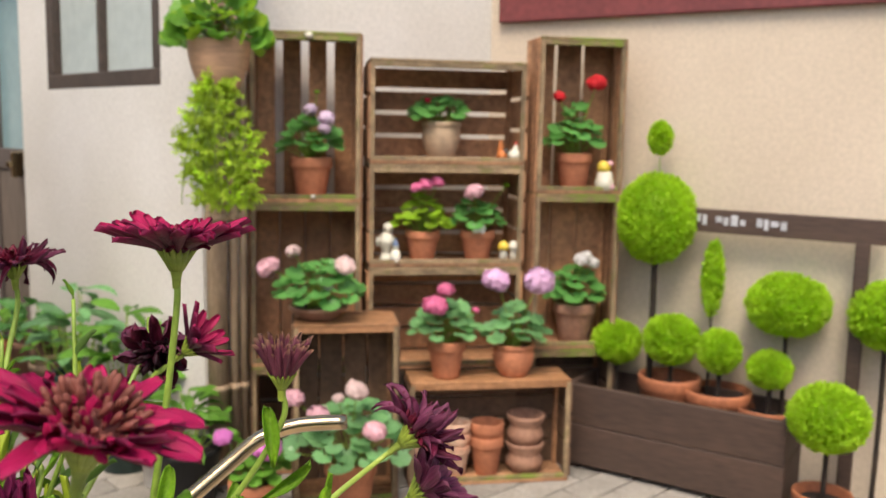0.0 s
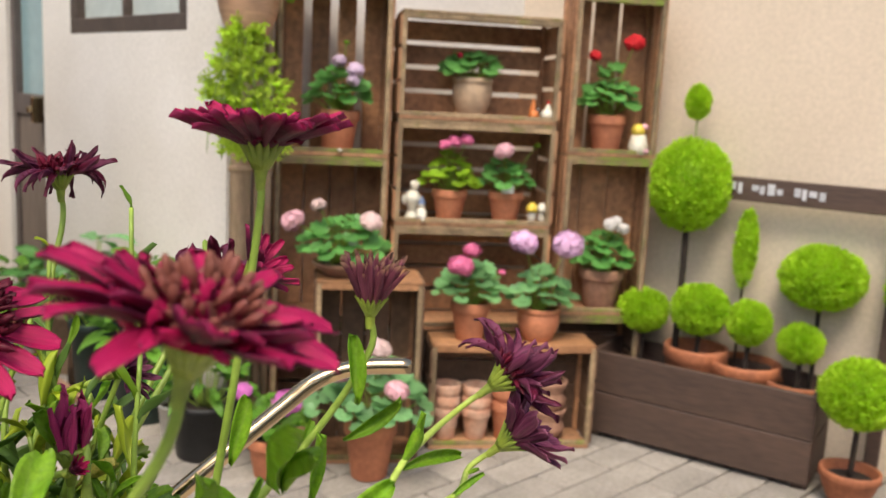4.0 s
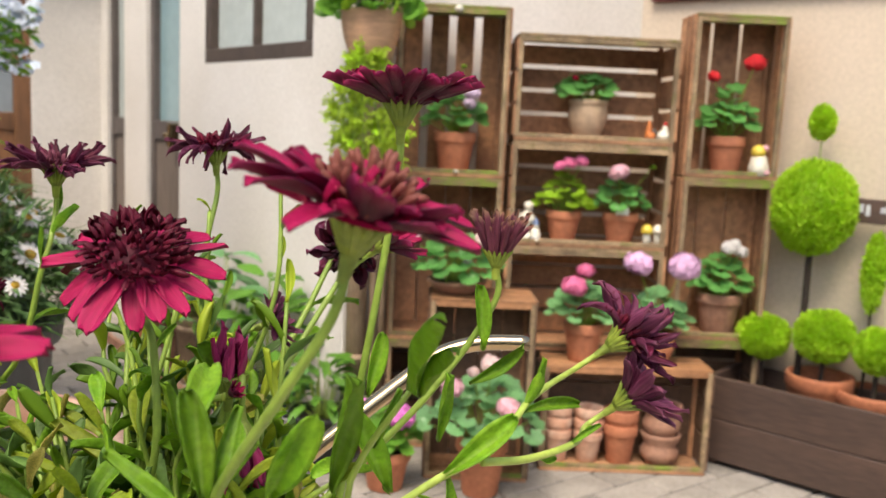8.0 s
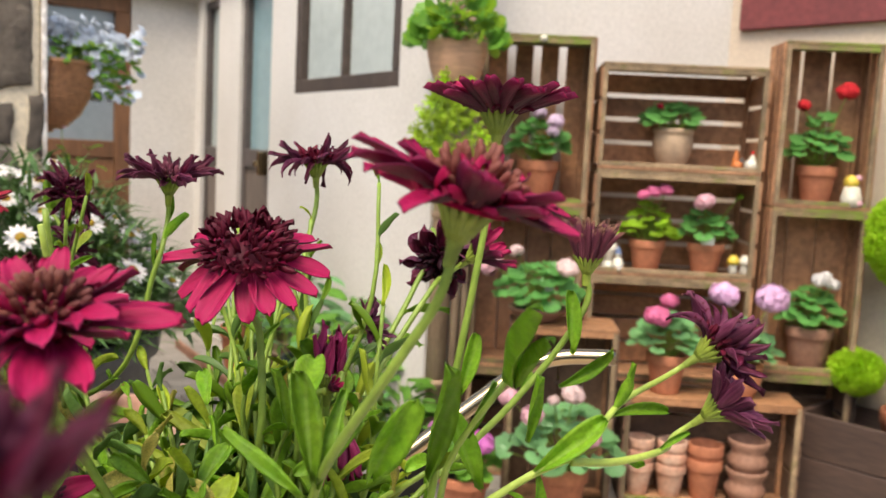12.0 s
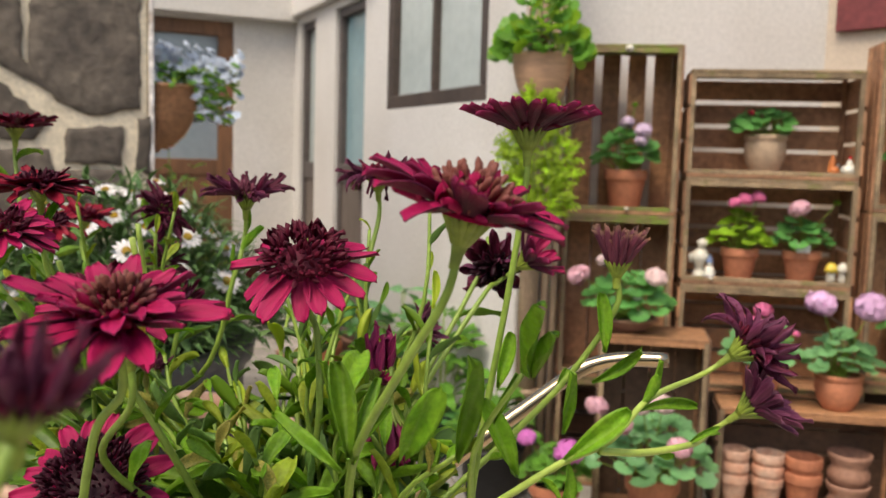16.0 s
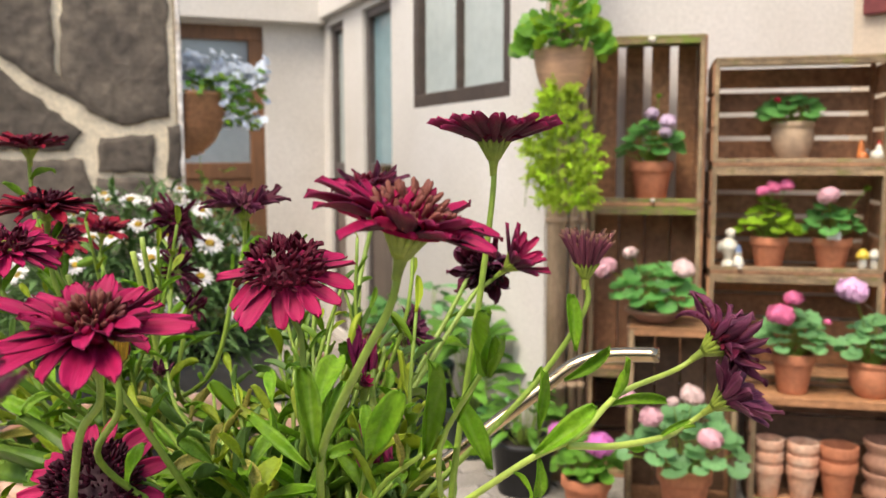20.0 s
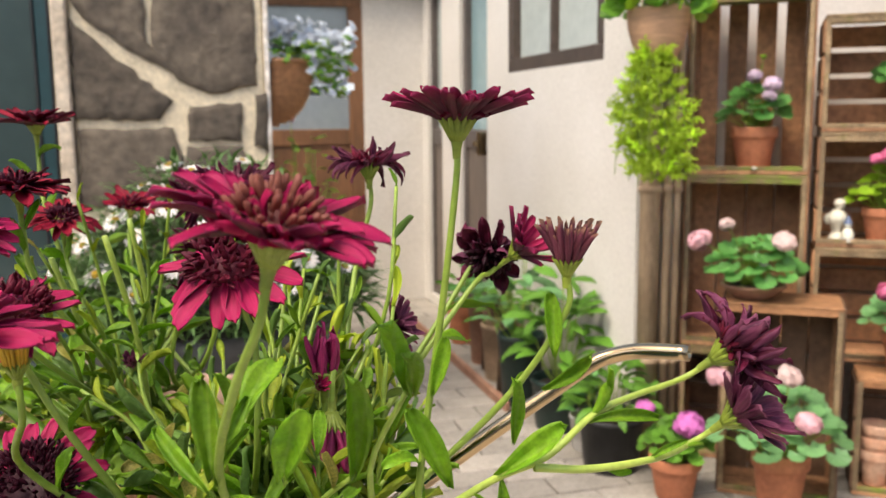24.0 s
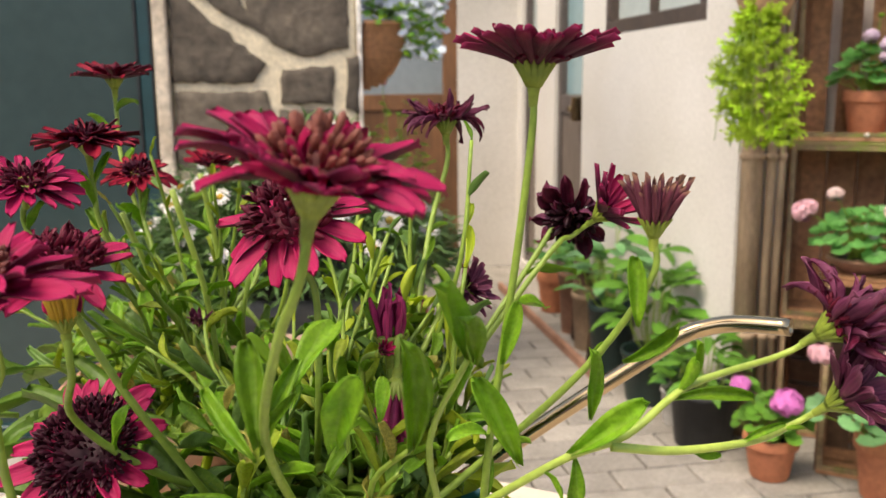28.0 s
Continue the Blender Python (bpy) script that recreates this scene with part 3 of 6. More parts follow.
# outlines of the pier's stones (x from the free corner, height)
STONES = [
    [(0.604, 1.515), (0.455, 1.371), (0.315, 1.272), (0.36, 1.210), (0.604, 1.212)],
    [(0.29, 1.352), (0.446, 1.434), (0.56, 1.535), (0.604, 1.58), (0.604, 1.76), (0.392, 1.76), (0.384, 1.461)],
    [(0.036, 1.76), (0.038, 1.320), (0.19, 1.293), (0.273, 1.335), (0.350, 1.43), (0.350, 1.54), (0.335, 1.76)],
    [(0.245, 1.237), (0.092, 1.249), (0.096, 1.135), (0.253, 1.141)],
    [(0.604, 1.163), (0.315, 1.168), (0.29, 1.065), (0.325, 0.933), (0.604, 0.925)],
    [(0.257, 1.105), (0.099, 1.102), (0.060, 1.03), (0.063, 0.925), (0.29, 0.93)],
    [(0.008, 1.285), (0.030, 1.275), (0.038, 1.12), (0.008, 1.10)],
]
# the courses above and below them
r = random.Random(12)
z = 0.05
for h in (0.31, 0.25, 0.28, 0.0, 0.33, 0.40, 0.40):
    if not h:
        z = 1.79
        continue
    cuts = [0.040, r.uniform(0.17, 0.24), r.uniform(0.36, 0.44), 0.618]
    for x0, x1 in zip(cuts, cuts[1:]):
        x1 -= 0.026
        j = [r.uniform(-0.02, 0.02) for _ in range(4)]
        mid = (x0 + x1) / 2
        STONES.append([(x0, z + 0.012), (x0 + 0.004, z + h - 0.03 + j[0]), (mid, z + h - 0.012 + j[1] * 0.5), (x1, z + h - 0.03 + j[2]), (x1 - 0.003, z + 0.01 + j[3] * 0.4), (mid, z + abs(j[1]) * 0.5)])
    z += h
for k, poly in enumerate(STONES):
    v, f = stone_shape(poly, 0.014, k + 1)
    obj("stone", mesh("stone", v, f), M["stone"], pier, Matrix.Translation((0, -0.021, 0)))


# ---- crates ----
def slat_mesh(size):
    bm = box_bm(size, (0, 0, 0), 0.002)
    me = bpy.data.meshes.new("slat")
    bm.to_mesh(me)
    bm.free()
    return me


def crate(m, w, h, d, upright, label, gaps=0.013, light_top=False, back_n=4, top_mat=None, side_mat=None):
    """An open fruit crate seen into its mouth: end boards, slatted back and sides, front posts."""
    th = empty("crate", m, label, "crate", "stacked wooden crates")
    t = 0.011
    top = M["slat_light"] if light_top else (top_mat or M["moss"])
    # boards above and below, lying flat, with a thick front lip
    for z, mat in ((t / 2, M["slat"]), (h - t / 2, top)):
        for y0, y1 in ((0.0, d * 0.48), (d * 0.52, d)):
            obj("board", slat_mesh((w, y1 - y0, t)), mat, th, Matrix.Translation((w / 2, (y0 + y1) / 2, z)))
    obj("lip", slat_mesh((w - 0.03, 0.016, 0.018)), top, th, Matrix.Translation((w / 2, 0.009, h - t - 0.0095)))
    obj("lip", slat_mesh((w - 0.03, 0.016, 0.015)), top_mat or M["moss"], th, Matrix.Translation((w / 2, 0.009, t + 0.0080)))
    # corner posts
    for x in (0.0085, w - 0.0085):
        for y in (0.011, d - 0.011):
            obj("post", slat_mesh((0.016, 0.021, h - 2 * t - 0.001)), M["edge_wood"] if y < 0.05 else M["slat"], th, Matrix.Translation((x, y, h / 2)))
    # sides
    inner = h - 2 * t
    n = 3
    for x in (-0.003, w + 0.003):
        for k in range(n):
            if upright:
                sw = (d - 0.01) / n - 0.012
                obj("slat", slat_mesh((0.008, sw, h - 0.004)), side_mat or M["slat"], th, Matrix.Translation((x, 0.005 + (k + 0.5) * (d - 0.01) / n, h / 2)))
            else:
                sw = inner / n - 0.014
                obj("slat", slat_mesh((0.008, d, sw)), side_mat or M["slat"], th, Matrix.Translation((x, d / 2, t + (k + 0.5) * inner / n)))
    # back
    for k in range(back_n):
        if upright:
            sw = (w - 0.004) / back_n - gaps
            obj("slat", slat_mesh((sw, 0.008, h - 2 * t)), side_mat or M["slat"], th, Matrix.Translation((0.002 + (k + 0.5) * (w - 0.004) / back_n, d + 0.004 - 0.009, h / 2)))
        else:
            sw = inner / back_n - gaps
            obj("slat", slat_mesh((w - 0.004, 0.008, sw)), side_mat or M["slat"], th, Matrix.Translation((w / 2, d - 0.005, t + (k + 0.5) * inner / back_n)))
    return th


YC = 2.968
up_lab = "weathered mossy wooden crate standing on end"
flat_lab = "weathered mossy wooden crate on its side"
crate(pose(-0.418, YC, 1.002), 0.385, 0.592, 0.26, True, up_lab + ", top of the stack", gaps=0.030)
crate(pose(-0.418, YC, 0.408), 0.385, 0.592, 0.26, True, up_lab, gaps=0.004)
# the low crates' side and back slats take the shade-coloured wood
crate(pose(-0.418, YC, 0.002), 0.385, 0.404, 0.26, False, flat_lab + ", at the bottom", side_mat=M["slat_shaded"])
crate(pose(0.0, YC, 1.142), 0.565, 0.37, 0.26, False, flat_lab + ", top of the middle stack", gaps=0.017, top_mat=M["edge_wood"])
crate(pose(0.0, YC, 0.768), 0.565, 0.372, 0.26, False, flat_lab + ", holding potted flowers", gaps=0.017, top_mat=M["edge_wood"])
crate(pose(0.0, YC, 0.386), 0.565, 0.38, 0.26, False, flat_lab, gaps=0.012, top_mat=M["edge_wood"])
crate(pose(0.615, YC, 1.04), 0.325, 0.568, 0.19, True, up_lab + ", against the side wall", gaps=0.012, back_n=3)
crate(pose(0.615, YC, 0.450), 0.325, 0.588, 0.19, True, up_lab + ", against the side wall", gaps=0.003, back_n=3)
crate(pose(0.615, YC, 0.002), 0.325, 0.446, 0.19, False, flat_lab + ", slats darkened for shade", side_mat=M["slat_shaded"])
crate(pose(-0.268, 2.675, 0.002), 0.345, 0.622, 0.215, True, "wooden crate standing in front, orange-brown top", light_top=True, gaps=0.004, side_mat=M["slat_shaded"])
crate(pose(0.135, 2.79, 0.002), 0.585, 0.382, 0.17, False, "low wooden crate with an orange-brown top, holding empty pots", light_top=True, gaps=0.006, side_mat=M["slat_shaded"])

# small pale knobs nailed to the crates
for x, y, z, r in ((-0.215, YC - 0.008, 1.578, 0.016), (-0.20, YC - 0.006, 1.022, 0.009), (0.10, YC - 0.006, 0.79, 0.008)):
    v, f = lathe([(0.001, -r * 0.8), (r * 0.8, -r * 0.5), (r, 0), (r * 0.7, r * 0.6), (0.001, r * 0.8)], 10)
    tagged(obj("shell_ornament", mesh("shell_ornament", v, f), M["figure_white"], None, pose(x, y, z)), "small white shell fixed to the crate edge", "ornament")

# ---- pipes beside the crates ----
for x, y, r, h, nm, lab in ((-0.530, 2.922, 0.036, 2.6, "drain_pipe", "old tan painted drain pipe on the wall corner"), (-0.473, 2.935, 0.016, 2.2, "bamboo_pole", "dry brown bamboo pole standing beside the crates"), (-0.442, 2.945, 0.013, 2.1, "bamboo_pole", "thin dry bamboo pole standing beside the crates")):
    th = empty(nm, pose(x, y, 0), lab, "pipe" if nm == "drain_pipe" else "pole")
    v, f = tube([(0, 0, 0), (0, 0, h * 0.5), (0, 0, h)], r, 14)
    obj("shaft", mesh("shaft", v, f), M["pipe"], th)
    for z in (0.35, 0.95, 1.5):
        v, f = lathe([(r, -0.012), (r + 0.005, -0.008), (r + 0.005, 0.008), (r, 0.012)], 14)
        obj("joint_ring", mesh("joint_ring", v, f), M["pipe"], th, pose(0, 0, z))

# ---- planter box along the side wall ----
PB = Vector((0.745, 2.938, 0))
PM = Matrix.Translation(PB) @ Matrix.Rotation(math.atan2(TD.y, TD.x), 4, "Z")    # x along, y into the wall
planter = empty("planter_box", PM, "long dark brown plank planter box holding potted topiaries", "planter")
plank_l = slat_mesh((0.80, 0.022, 0.151))
plank_s = slat_mesh((0.022, 0.235, 0.151))
for k in range(2):
    z = 0.02 + 0.0775 + k * 0.155
    obj("plank", plank_l, M["planter"], planter, pose(0.40, 0.011, z))
    obj("plank", plank_l, M["planter"], planter, pose(0.40, 0.271, z))
    obj("plank", plank_s, M["planter"], planter, pose(0.011, 0.141, z))
    obj("plank", plank_s, M["planter"], planter, pose(0.789, 0.141, z))
part("soil", box_bm((0.75, 0.23, 0.05), (0.40, 0.141, 0.155)), M["soil"], planter)
for x in (0.03, 0.77):
    for y in (0.04, 0.24):
        part("foot", box_bm((0.05, 0.04, 0.018), (x, y, 0.0095)), M["planter"], planter)

# sign board on posts along the side wall
sign = empty("sign_rail", Matrix.Translation(Vector((1.217, 2.935, 0)) - Vector((TD.y, -TD.x, 0)) * -0.06) @ Matrix.Rotation(math.atan2(TD.y, TD.x), 4, "Z"), "dark brown wooden rail on posts with white writing", "sign")
part("board", box_bm((0.74, 0.02, 0.085), (0.310, 0, 0.955), 0.003), M["planter"], sign)
part("post", box_bm((0.045, 0.03, 0.914), (0.598, 0.005, 0.458), 0.003), M["planter"], sign)
x = 0.0
for k, (w, gap) in enumerate(((0.020, 0.006), (0.024, 0.008), (0.014, 0.034), (0.022, 0.006), (0.016, 0.010), (0.024, 0.008), (0.018, 0.040), (0.020, 0.006), (0.014, 0.008), (0.026, 0.008), (0.020, 0.0))):
    part("letter_bar", box_bm((w, 0.004, 0.020 + 0.009 * (k % 3)), (x + w / 2, -0.0125, 0.960 + 0.005 * (k % 2) - 0.02 * x)), M["white_chalk"], sign)
    x += w + gap

# ---- pots and potted plants ----
def pot_lists(r, h, style="classic"):
    """Turned pot: outside, thick rim, inside down to the soil."""
    if style == "classic":
        pr = [(0.001, 0.0), (r * 0.66, 0.0), (r * 0.69, h * 0.03), (r * 0.89, h * 0.72), (r * 0.90, h * 0.735), (r * 0.985, h * 0.745), (r, h * 0.77), (r, h * 0.97), (r * 0.985, h), (r * 0.88, h), (r * 0.85, h * 0.97), (r * 0.80, h * 0.80), (r * 0.78, h * 0.7)]
    elif style == "round":
        pr = [(0.001, 0.0), (r * 0.60, 0.0), (r * 0.64, h * 0.04), (r * 0.86, h * 0.30), (r * 0.97, h * 0.58), (r * 0.95, h * 0.78), (r * 0.91, h * 0.84), (r * 0.98, h * 0.87), (r * 1.0, h * 0.95), (r * 0.97, h), (r * 0.87, h), (r * 0.82, h * 0.9), (r * 0.80, h * 0.75)]
    elif style == "bowl":
        pr = [(0.001, 0.0), (r * 0.55, 0.0), (r * 0.60, h * 0.05), (r * 0.85, h * 0.5), (r * 0.95, h * 0.74), (r * 1.0, h * 0.78), (r, h * 0.96), (r * 0.98, h), (r * 0.90, h), (r * 0.87, h * 0.93), (r * 0.80, h * 0.66)]
    elif style == "ornate":
        pr = [(0.001, 0.0), (r * 0.62, 0.0), (r * 0.66, h * 0.04), (r * 0.93, h * 0.25), (r * 0.96, h * 0.42), (r * 0.80, h * 0.58), (r * 0.78, h * 0.66), (r * 0.92, h * 0.80), (r * 1.0, h * 0.94), (r * 0.99, h), (r * 0.88, h), (r * 0.8, h * 0.9), (r * 0.7, h * 0.7)]
    else:
        pr = [(0.001, 0.0), (r * 0.78, 0.0), (r * 0.80, h * 0.02), (r * 0.95, h * 0.9), (r, h * 0.9), (r * 1.01, h * 0.97), (r, h), (r * 0.93, h), (r * 0.92, h * 0.96), (r * 0.86, h * 0.75)]
    return lathe(pr, 28)


POTS = {}


def add_pot(th, r, h, style, mat, m=None, soil=True, name="pot"):
    key = (round(r, 4), round(h, 4), style, mat.name)
    if key not in POTS:
        POTS[key] = mesh("pot", *pot_lists(r, h, style))
    p = obj(name, POTS[key], mat, th, m)
    if soil:
        v, f = lathe([(0.001, 0.006), (r * 0.4, 0.004), (r * 0.83, 0.0)], 20)
        obj("soil", mesh("soil", v, f), M["soil"], th, (m or Matrix()) @ pose(0, 0, h * (0.72 if style == "bowl" else 0.84)))
    return p


def round_leaf(r, lobes=7, cup=0.25, seed=0):
    """A scalloped geranium leaf, its stalk end at the origin, lying along +x."""
    q = random.Random(seed)
    n = 28
    verts, faces = [(r * 0.22, 0, 0.0)], []
    for ring in (0.5, 1.0):
        for k in range(n):
            a = -math.pi + 2 * math.pi * (k + 0.5) / n
            gap = 1 - 0.72 * math.exp(-((math.pi - abs(a)) / 0.28) ** 2)
            sc = 1 + 0.07 * math.cos(lobes * a) * ring
            rr = r * ring * gap * sc
            x, y = r * 0.55 * (0.4 + 0.6 * ring) - r * 0.0 + rr * math.cos(a) * 0.95, rr * math.sin(a)
            z = cup * r * (ring ** 2) * (0.55 + 0.35 * math.cos(lobes * a)) * 0.5 + q.uniform(-0.03, 0.03) * r
            verts.append((x, y, z))
    for k in range(n):
        a, b = 1 + k, 1 + (k + 1) % n
        faces.append((0, a, b))
        faces.append((a, a + n, b + n, b))
    return verts, faces


ROUND = [round_leaf(1.0, 7 + k % 3, 0.35 + 0.2 * (k % 2), k) for k in range(4)]
LEAFMESH = {}


def leaf_mesh(kind, mat, k, lists):
    key = (kind, mat.name, k)
    if key not in LEAFMESH:
        me = mesh("leaf", *lists)
        me.materials.append(mat)
        LEAFMESH[key] = me
    return LEAFMESH[key]


def bloom_lists(r, count, petal, seed, flat=0.0):
    """A ball of small overlapping petals."""
    q = random.Random(seed)
    pieces = []
    pv, pf = blade(petal, petal * 0.95, droop=0.5, cup=-0.25, tip=0.5, base=0.35, rows=4, thick=0.0003)
    for k in range(count):
        z = 1 - 2 * (k + 0.5) / count
        z = max(z, -0.65)
        a = k * 2.39996 + q.uniform(-0.3, 0.3)
        s = math.sqrt(max(0.0, 1 - z * z))
        nrm = Vector((s * math.cos(a), s * math.sin(a), z))
        at = Vector((nrm.x, nrm.y, nrm.z * (1 - flat))) * r * q.uniform(0.72, 0.95)
        out = (nrm.orthogonal().normalized() * 1.0)
        out = Matrix.Rotation(q.uniform(0, 6.28), 3, nrm) @ out + nrm * q.uniform(0.15, 0.6)
        pieces.append((pv, pf, spray(at - out * petal * 0.4, out, nrm)))
    return joined(pieces)


BLOOM = [bloom_lists(1.0, 74, 0.66, 40 + k, 0.15) for k in range(3)]


def geranium(place, r, h, style, pot_mat, leaf_mat, spread, top, leaves, blooms, label, seed, group="potted geraniums", leaf_r=0.034, lean=(0, 0)):
    """A pot of geraniums: stalks with scalloped leaves in a loose dome, flower balls on stems above it.
    blooms: (x, y, z, radius, colour) from the pot's base."""
    q = random.Random(seed)
    th = empty("potted_geranium", pose(*place, 0, 0, q.uniform(0, 90) * 0), label, "potted plant", group)
    add_pot(th, r, h, style, pot_mat)
    stalks = []
    base = Vector((0, 0, h * 0.82))
    for k in range(leaves):
        a = k * 2.39996 + q.uniform(-0.3, 0.3)
        u = math.sqrt((k + 0.5) / leaves)
        rad = spread * u * q.uniform(0.8, 1.08)
        z = h + (top - h) * (1 - 0.85 * u * u) * q.uniform(0.72, 1.0) + 0.004
        at = Vector((rad * math.cos(a) + lean[0], rad * math.sin(a) * 0.85 + lean[1], z))
        out = Vector((math.cos(a), math.sin(a), 0.25 - 0.75 * u + q.uniform(-0.3, 0.3)))
        s = leaf_r * q.uniform(0.7, 1.15)
        up = Vector((math.cos(a) * 0.8 * u + q.uniform(-0.3, 0.3), math.sin(a) * 0.8 * u - 0.45 + q.uniform(-0.3, 0.3), 1))
        obj("leaf", leaf_mesh("round", leaf_mat, k % 4, ROUND[k % 4]), None, th, spray(at - out.normalized() * s * 0.5, out, up, s))
        mid = (base + at) / 2 + Vector((0, 0, 0.01))
        stalks.append((*tube(bend([base + Vector((q.uniform(-0.4, 0.4) * r, q.uniform(-0.4, 0.4) * r, 0)), mid, at - out.normalized() * s * 0.4], 3), 0.0016, 5), None))
    for bx, by, bz, br, col in blooms:
        at = Vector((bx, by, bz))
        stalks.append((*tube(bend([base, (base + at) / 2 + Vector((0, 0, 0.02)), at], 4), 0.002, 5), None))
        obj("flower_head", leaf_mesh("bloom", M[col], int(br * 1e4) % 3, BLOOM[int(br * 1e4) % 3]), None, th, Matrix.LocRotScale(at, Euler((q.uniform(-0.4, 0.4), q.uniform(-0.4, 0.4), q.uniform(0, 6))), (br, br, br * 0.9)))
    obj("stem_tangle", mesh("stem_tangle", *joined(stalks)), M["stem"], th)["kind"] = "stuff"
    return th


TC, TO = M["terracotta"], M["terracotta_old"]
GL, GP, LL = M["geranium_leaf"], M["geranium_pale"], M["lime_leaf"]
geranium((-0.205, 3.08, 1.016), 0.078, 0.142, "classic", TC, GL, 0.125, 0.30, 34, [(-0.005, -0.07, 0.31, 0.030, "pale_lilac"), (0.052, -0.085, 0.285, 0.034, "pale_lilac"), (0.045, -0.09, 0.245, 0.026, "pale_lilac"), (0.02, -0.03, 0.375, 0.012, "lime_leaf")], "geranium with pale lilac blooms in a terracotta pot", 1)
geranium((0.275, 3.09, 1.155), 0.074, 0.140, "round", M["beige_pot"], GL, 0.115, 0.235, 26, [(-0.06, -0.05, 0.215, 0.014, "petal_red")], "leafy green geranium in a beige clay pot on the upper shelf", 2)
geranium((0.206, 3.06, 0.781), 0.066, 0.112, "classic", TC, LL, 0.105, 0.245, 40, [(0.0, -0.06, 0.288, 0.030, "hot_pink"), (0.045, -0.05, 0.295, 0.030, "hot_pink"), (-0.035, -0.07, 0.275, 0.024, "hot_pink")], "lime-leaved geranium with hot pink blooms in a terracotta pot", 3, leaf_r=0.026)
geranium((0.415, 3.06, 0.781), 0.066, 0.112, "classic", TC, GL, 0.105, 0.235, 30, [(-0.035, -0.09, 0.262, 0.042, "pink"), (0.10, -0.03, 0.285, 0.014, "lime_leaf")], "geranium with a pale pink bloom in a terracotta pot", 4, leaf_r=0.03)
part("plant_label", box_bm((0.045, 0.002, 0.03), (-0.01, -0.075, 0.125), 0.0005), M["white_pot"], bpy.data.objects["potted_geranium.003"])
geranium((0.785, 3.07, 1.052), 0.070, 0.135, "classic", TC, GL, 0.115, 0.31, 36, [(0.055, -0.07, 0.395, 0.043, "scarlet"), (-0.075, -0.03, 0.345, 0.026, "scarlet")], "geranium with scarlet blooms in a terracotta pot in the upper crate", 5)
geranium((0.805, 3.055, 0.464), 0.084, 0.150, "classic", M["clay_brown"], GL, 0.105, 0.29, 32, [(0.0, -0.06, 0.325, 0.032, "white_petal"), (0.05, -0.05, 0.31, 0.030, "white_petal"), (0.03, -0.03, 0.335, 0.026, "white_petal")], "white geranium in a brown clay pot beside the crates", 6)
geranium((-0.185, 2.775, 0.626), 0.100, 0.046, "bowl", M["clay_brown"], GL, 0.165, 0.20, 46, [(-0.165, -0.07, 0.185, 0.045, "pink"), (-0.085, -0.05, 0.235, 0.030, "blush"), (0.085, -0.07, 0.190, 0.042, "blush"), (0.03, -0.07, 0.115, 0.017, "white_petal")], "pink and white geraniums in a shallow clay bowl", 7, leaf_r=0.034)
geranium((0.272, 2.865, 0.386), 0.070, 0.135, "classic", TC, GP, 0.125, 0.275, 42, [(-0.055, -0.08, 0.275, 0.050, "hot_pink"), (-0.015, -0.05, 0.325, 0.034, "hot_pink"), (0.09, -0.07, 0.255, 0.014, "hot_pink")], "pale-leaved geranium with bright pink blooms in a terracotta pot", 8, leaf_r=0.03)
geranium((0.520, 2.865, 0.386), 0.078, 0.120, "round", TC, GP, 0.125, 0.26, 42, [(-0.085, -0.06, 0.36, 0.056, "lilac"), (0.072, -0.06, 0.358, 0.062, "lilac")], "geranium with two large lilac-pink blooms in a round terracotta pot", 9, leaf_r=0.03)
geranium((-0.395, 2.60, 0.002), 0.083, 0.135, "classic", TC, M["bright_leaf"], 0.115, 0.25, 40, [(0.045, -0.07, 0.265, 0.052, "magenta"), (-0.095, -0.02, 0.285, 0.036, "magenta")], "magenta geranium in a terracotta pot on the paving", 10, leaf_r=0.026)
geranium((-0.085, 2.585, 0.002), 0.086, 0.20, "classic", TC, GP, 0.20, 0.40, 64, [(-0.11, -0.12, 0.385, 0.040, "pink"), (0.01, -0.10, 0.455, 0.042, "blush"), (0.065, -0.14, 0.335, 0.042, "pink"), (-0.185, -0.05, 0.42, 0.040, "pink"), (-0.045, -0.08, 0.425, 0.022, "blush")], "large pale-leaved geranium with pink blooms in a terracotta pot", 11, leaf_r=0.036)

# ---- empty pots stored in the low crate ----
for x, n, style, mat, r, h in ((0.205, 3, "classic", TO, 0.050, 0.115), (0.315, 3, "classic", TO, 0.053, 0.112), (0.43, 2, "classic", TC, 0.062, 0.140), (0.575, 2, "ornate", M["clay_brown"], 0.072, 0.115)):
    for k in range(n):
        th = empty("empty_pot", pose(x, 2.87, 0.016 + k * h * (0.38 if style == "classic" else 0.9)), "empty terracotta pot in a stack inside the low crate" if style == "classic" else "brown clay pot with a wavy rim, stacked in the low crate", "pot", "stacked empty pots")
        add_pot(th, r, h, style, mat, soil=False)

# ---- figurines on the shelves ----
def figurine(place, sections, label, name="figurine"):
    """A small ornament cast in one piece, painted in several colours."""
    verts, faces, mats, idx = [], [], [], []
    for nm, prof, col, at in sections:
        v, f = lathe(prof, 14)
        k = len(verts)
        verts += [Vector(p) + Vector(at) for p in v]
        faces += [tuple(i + k for i in g) for g in f]
        if col not in mats:
            mats.append(col)
        idx += [mats.index(col)] * len(f)
    me = mesh(name, verts, faces)
    for col in mats:
        me.materials.append(M[col])
    for p, i in zip(me.polygons, idx):
        p.material_index = i
    return tagged(obj(name, me, None, None, pose(*place)), label, "figurine")


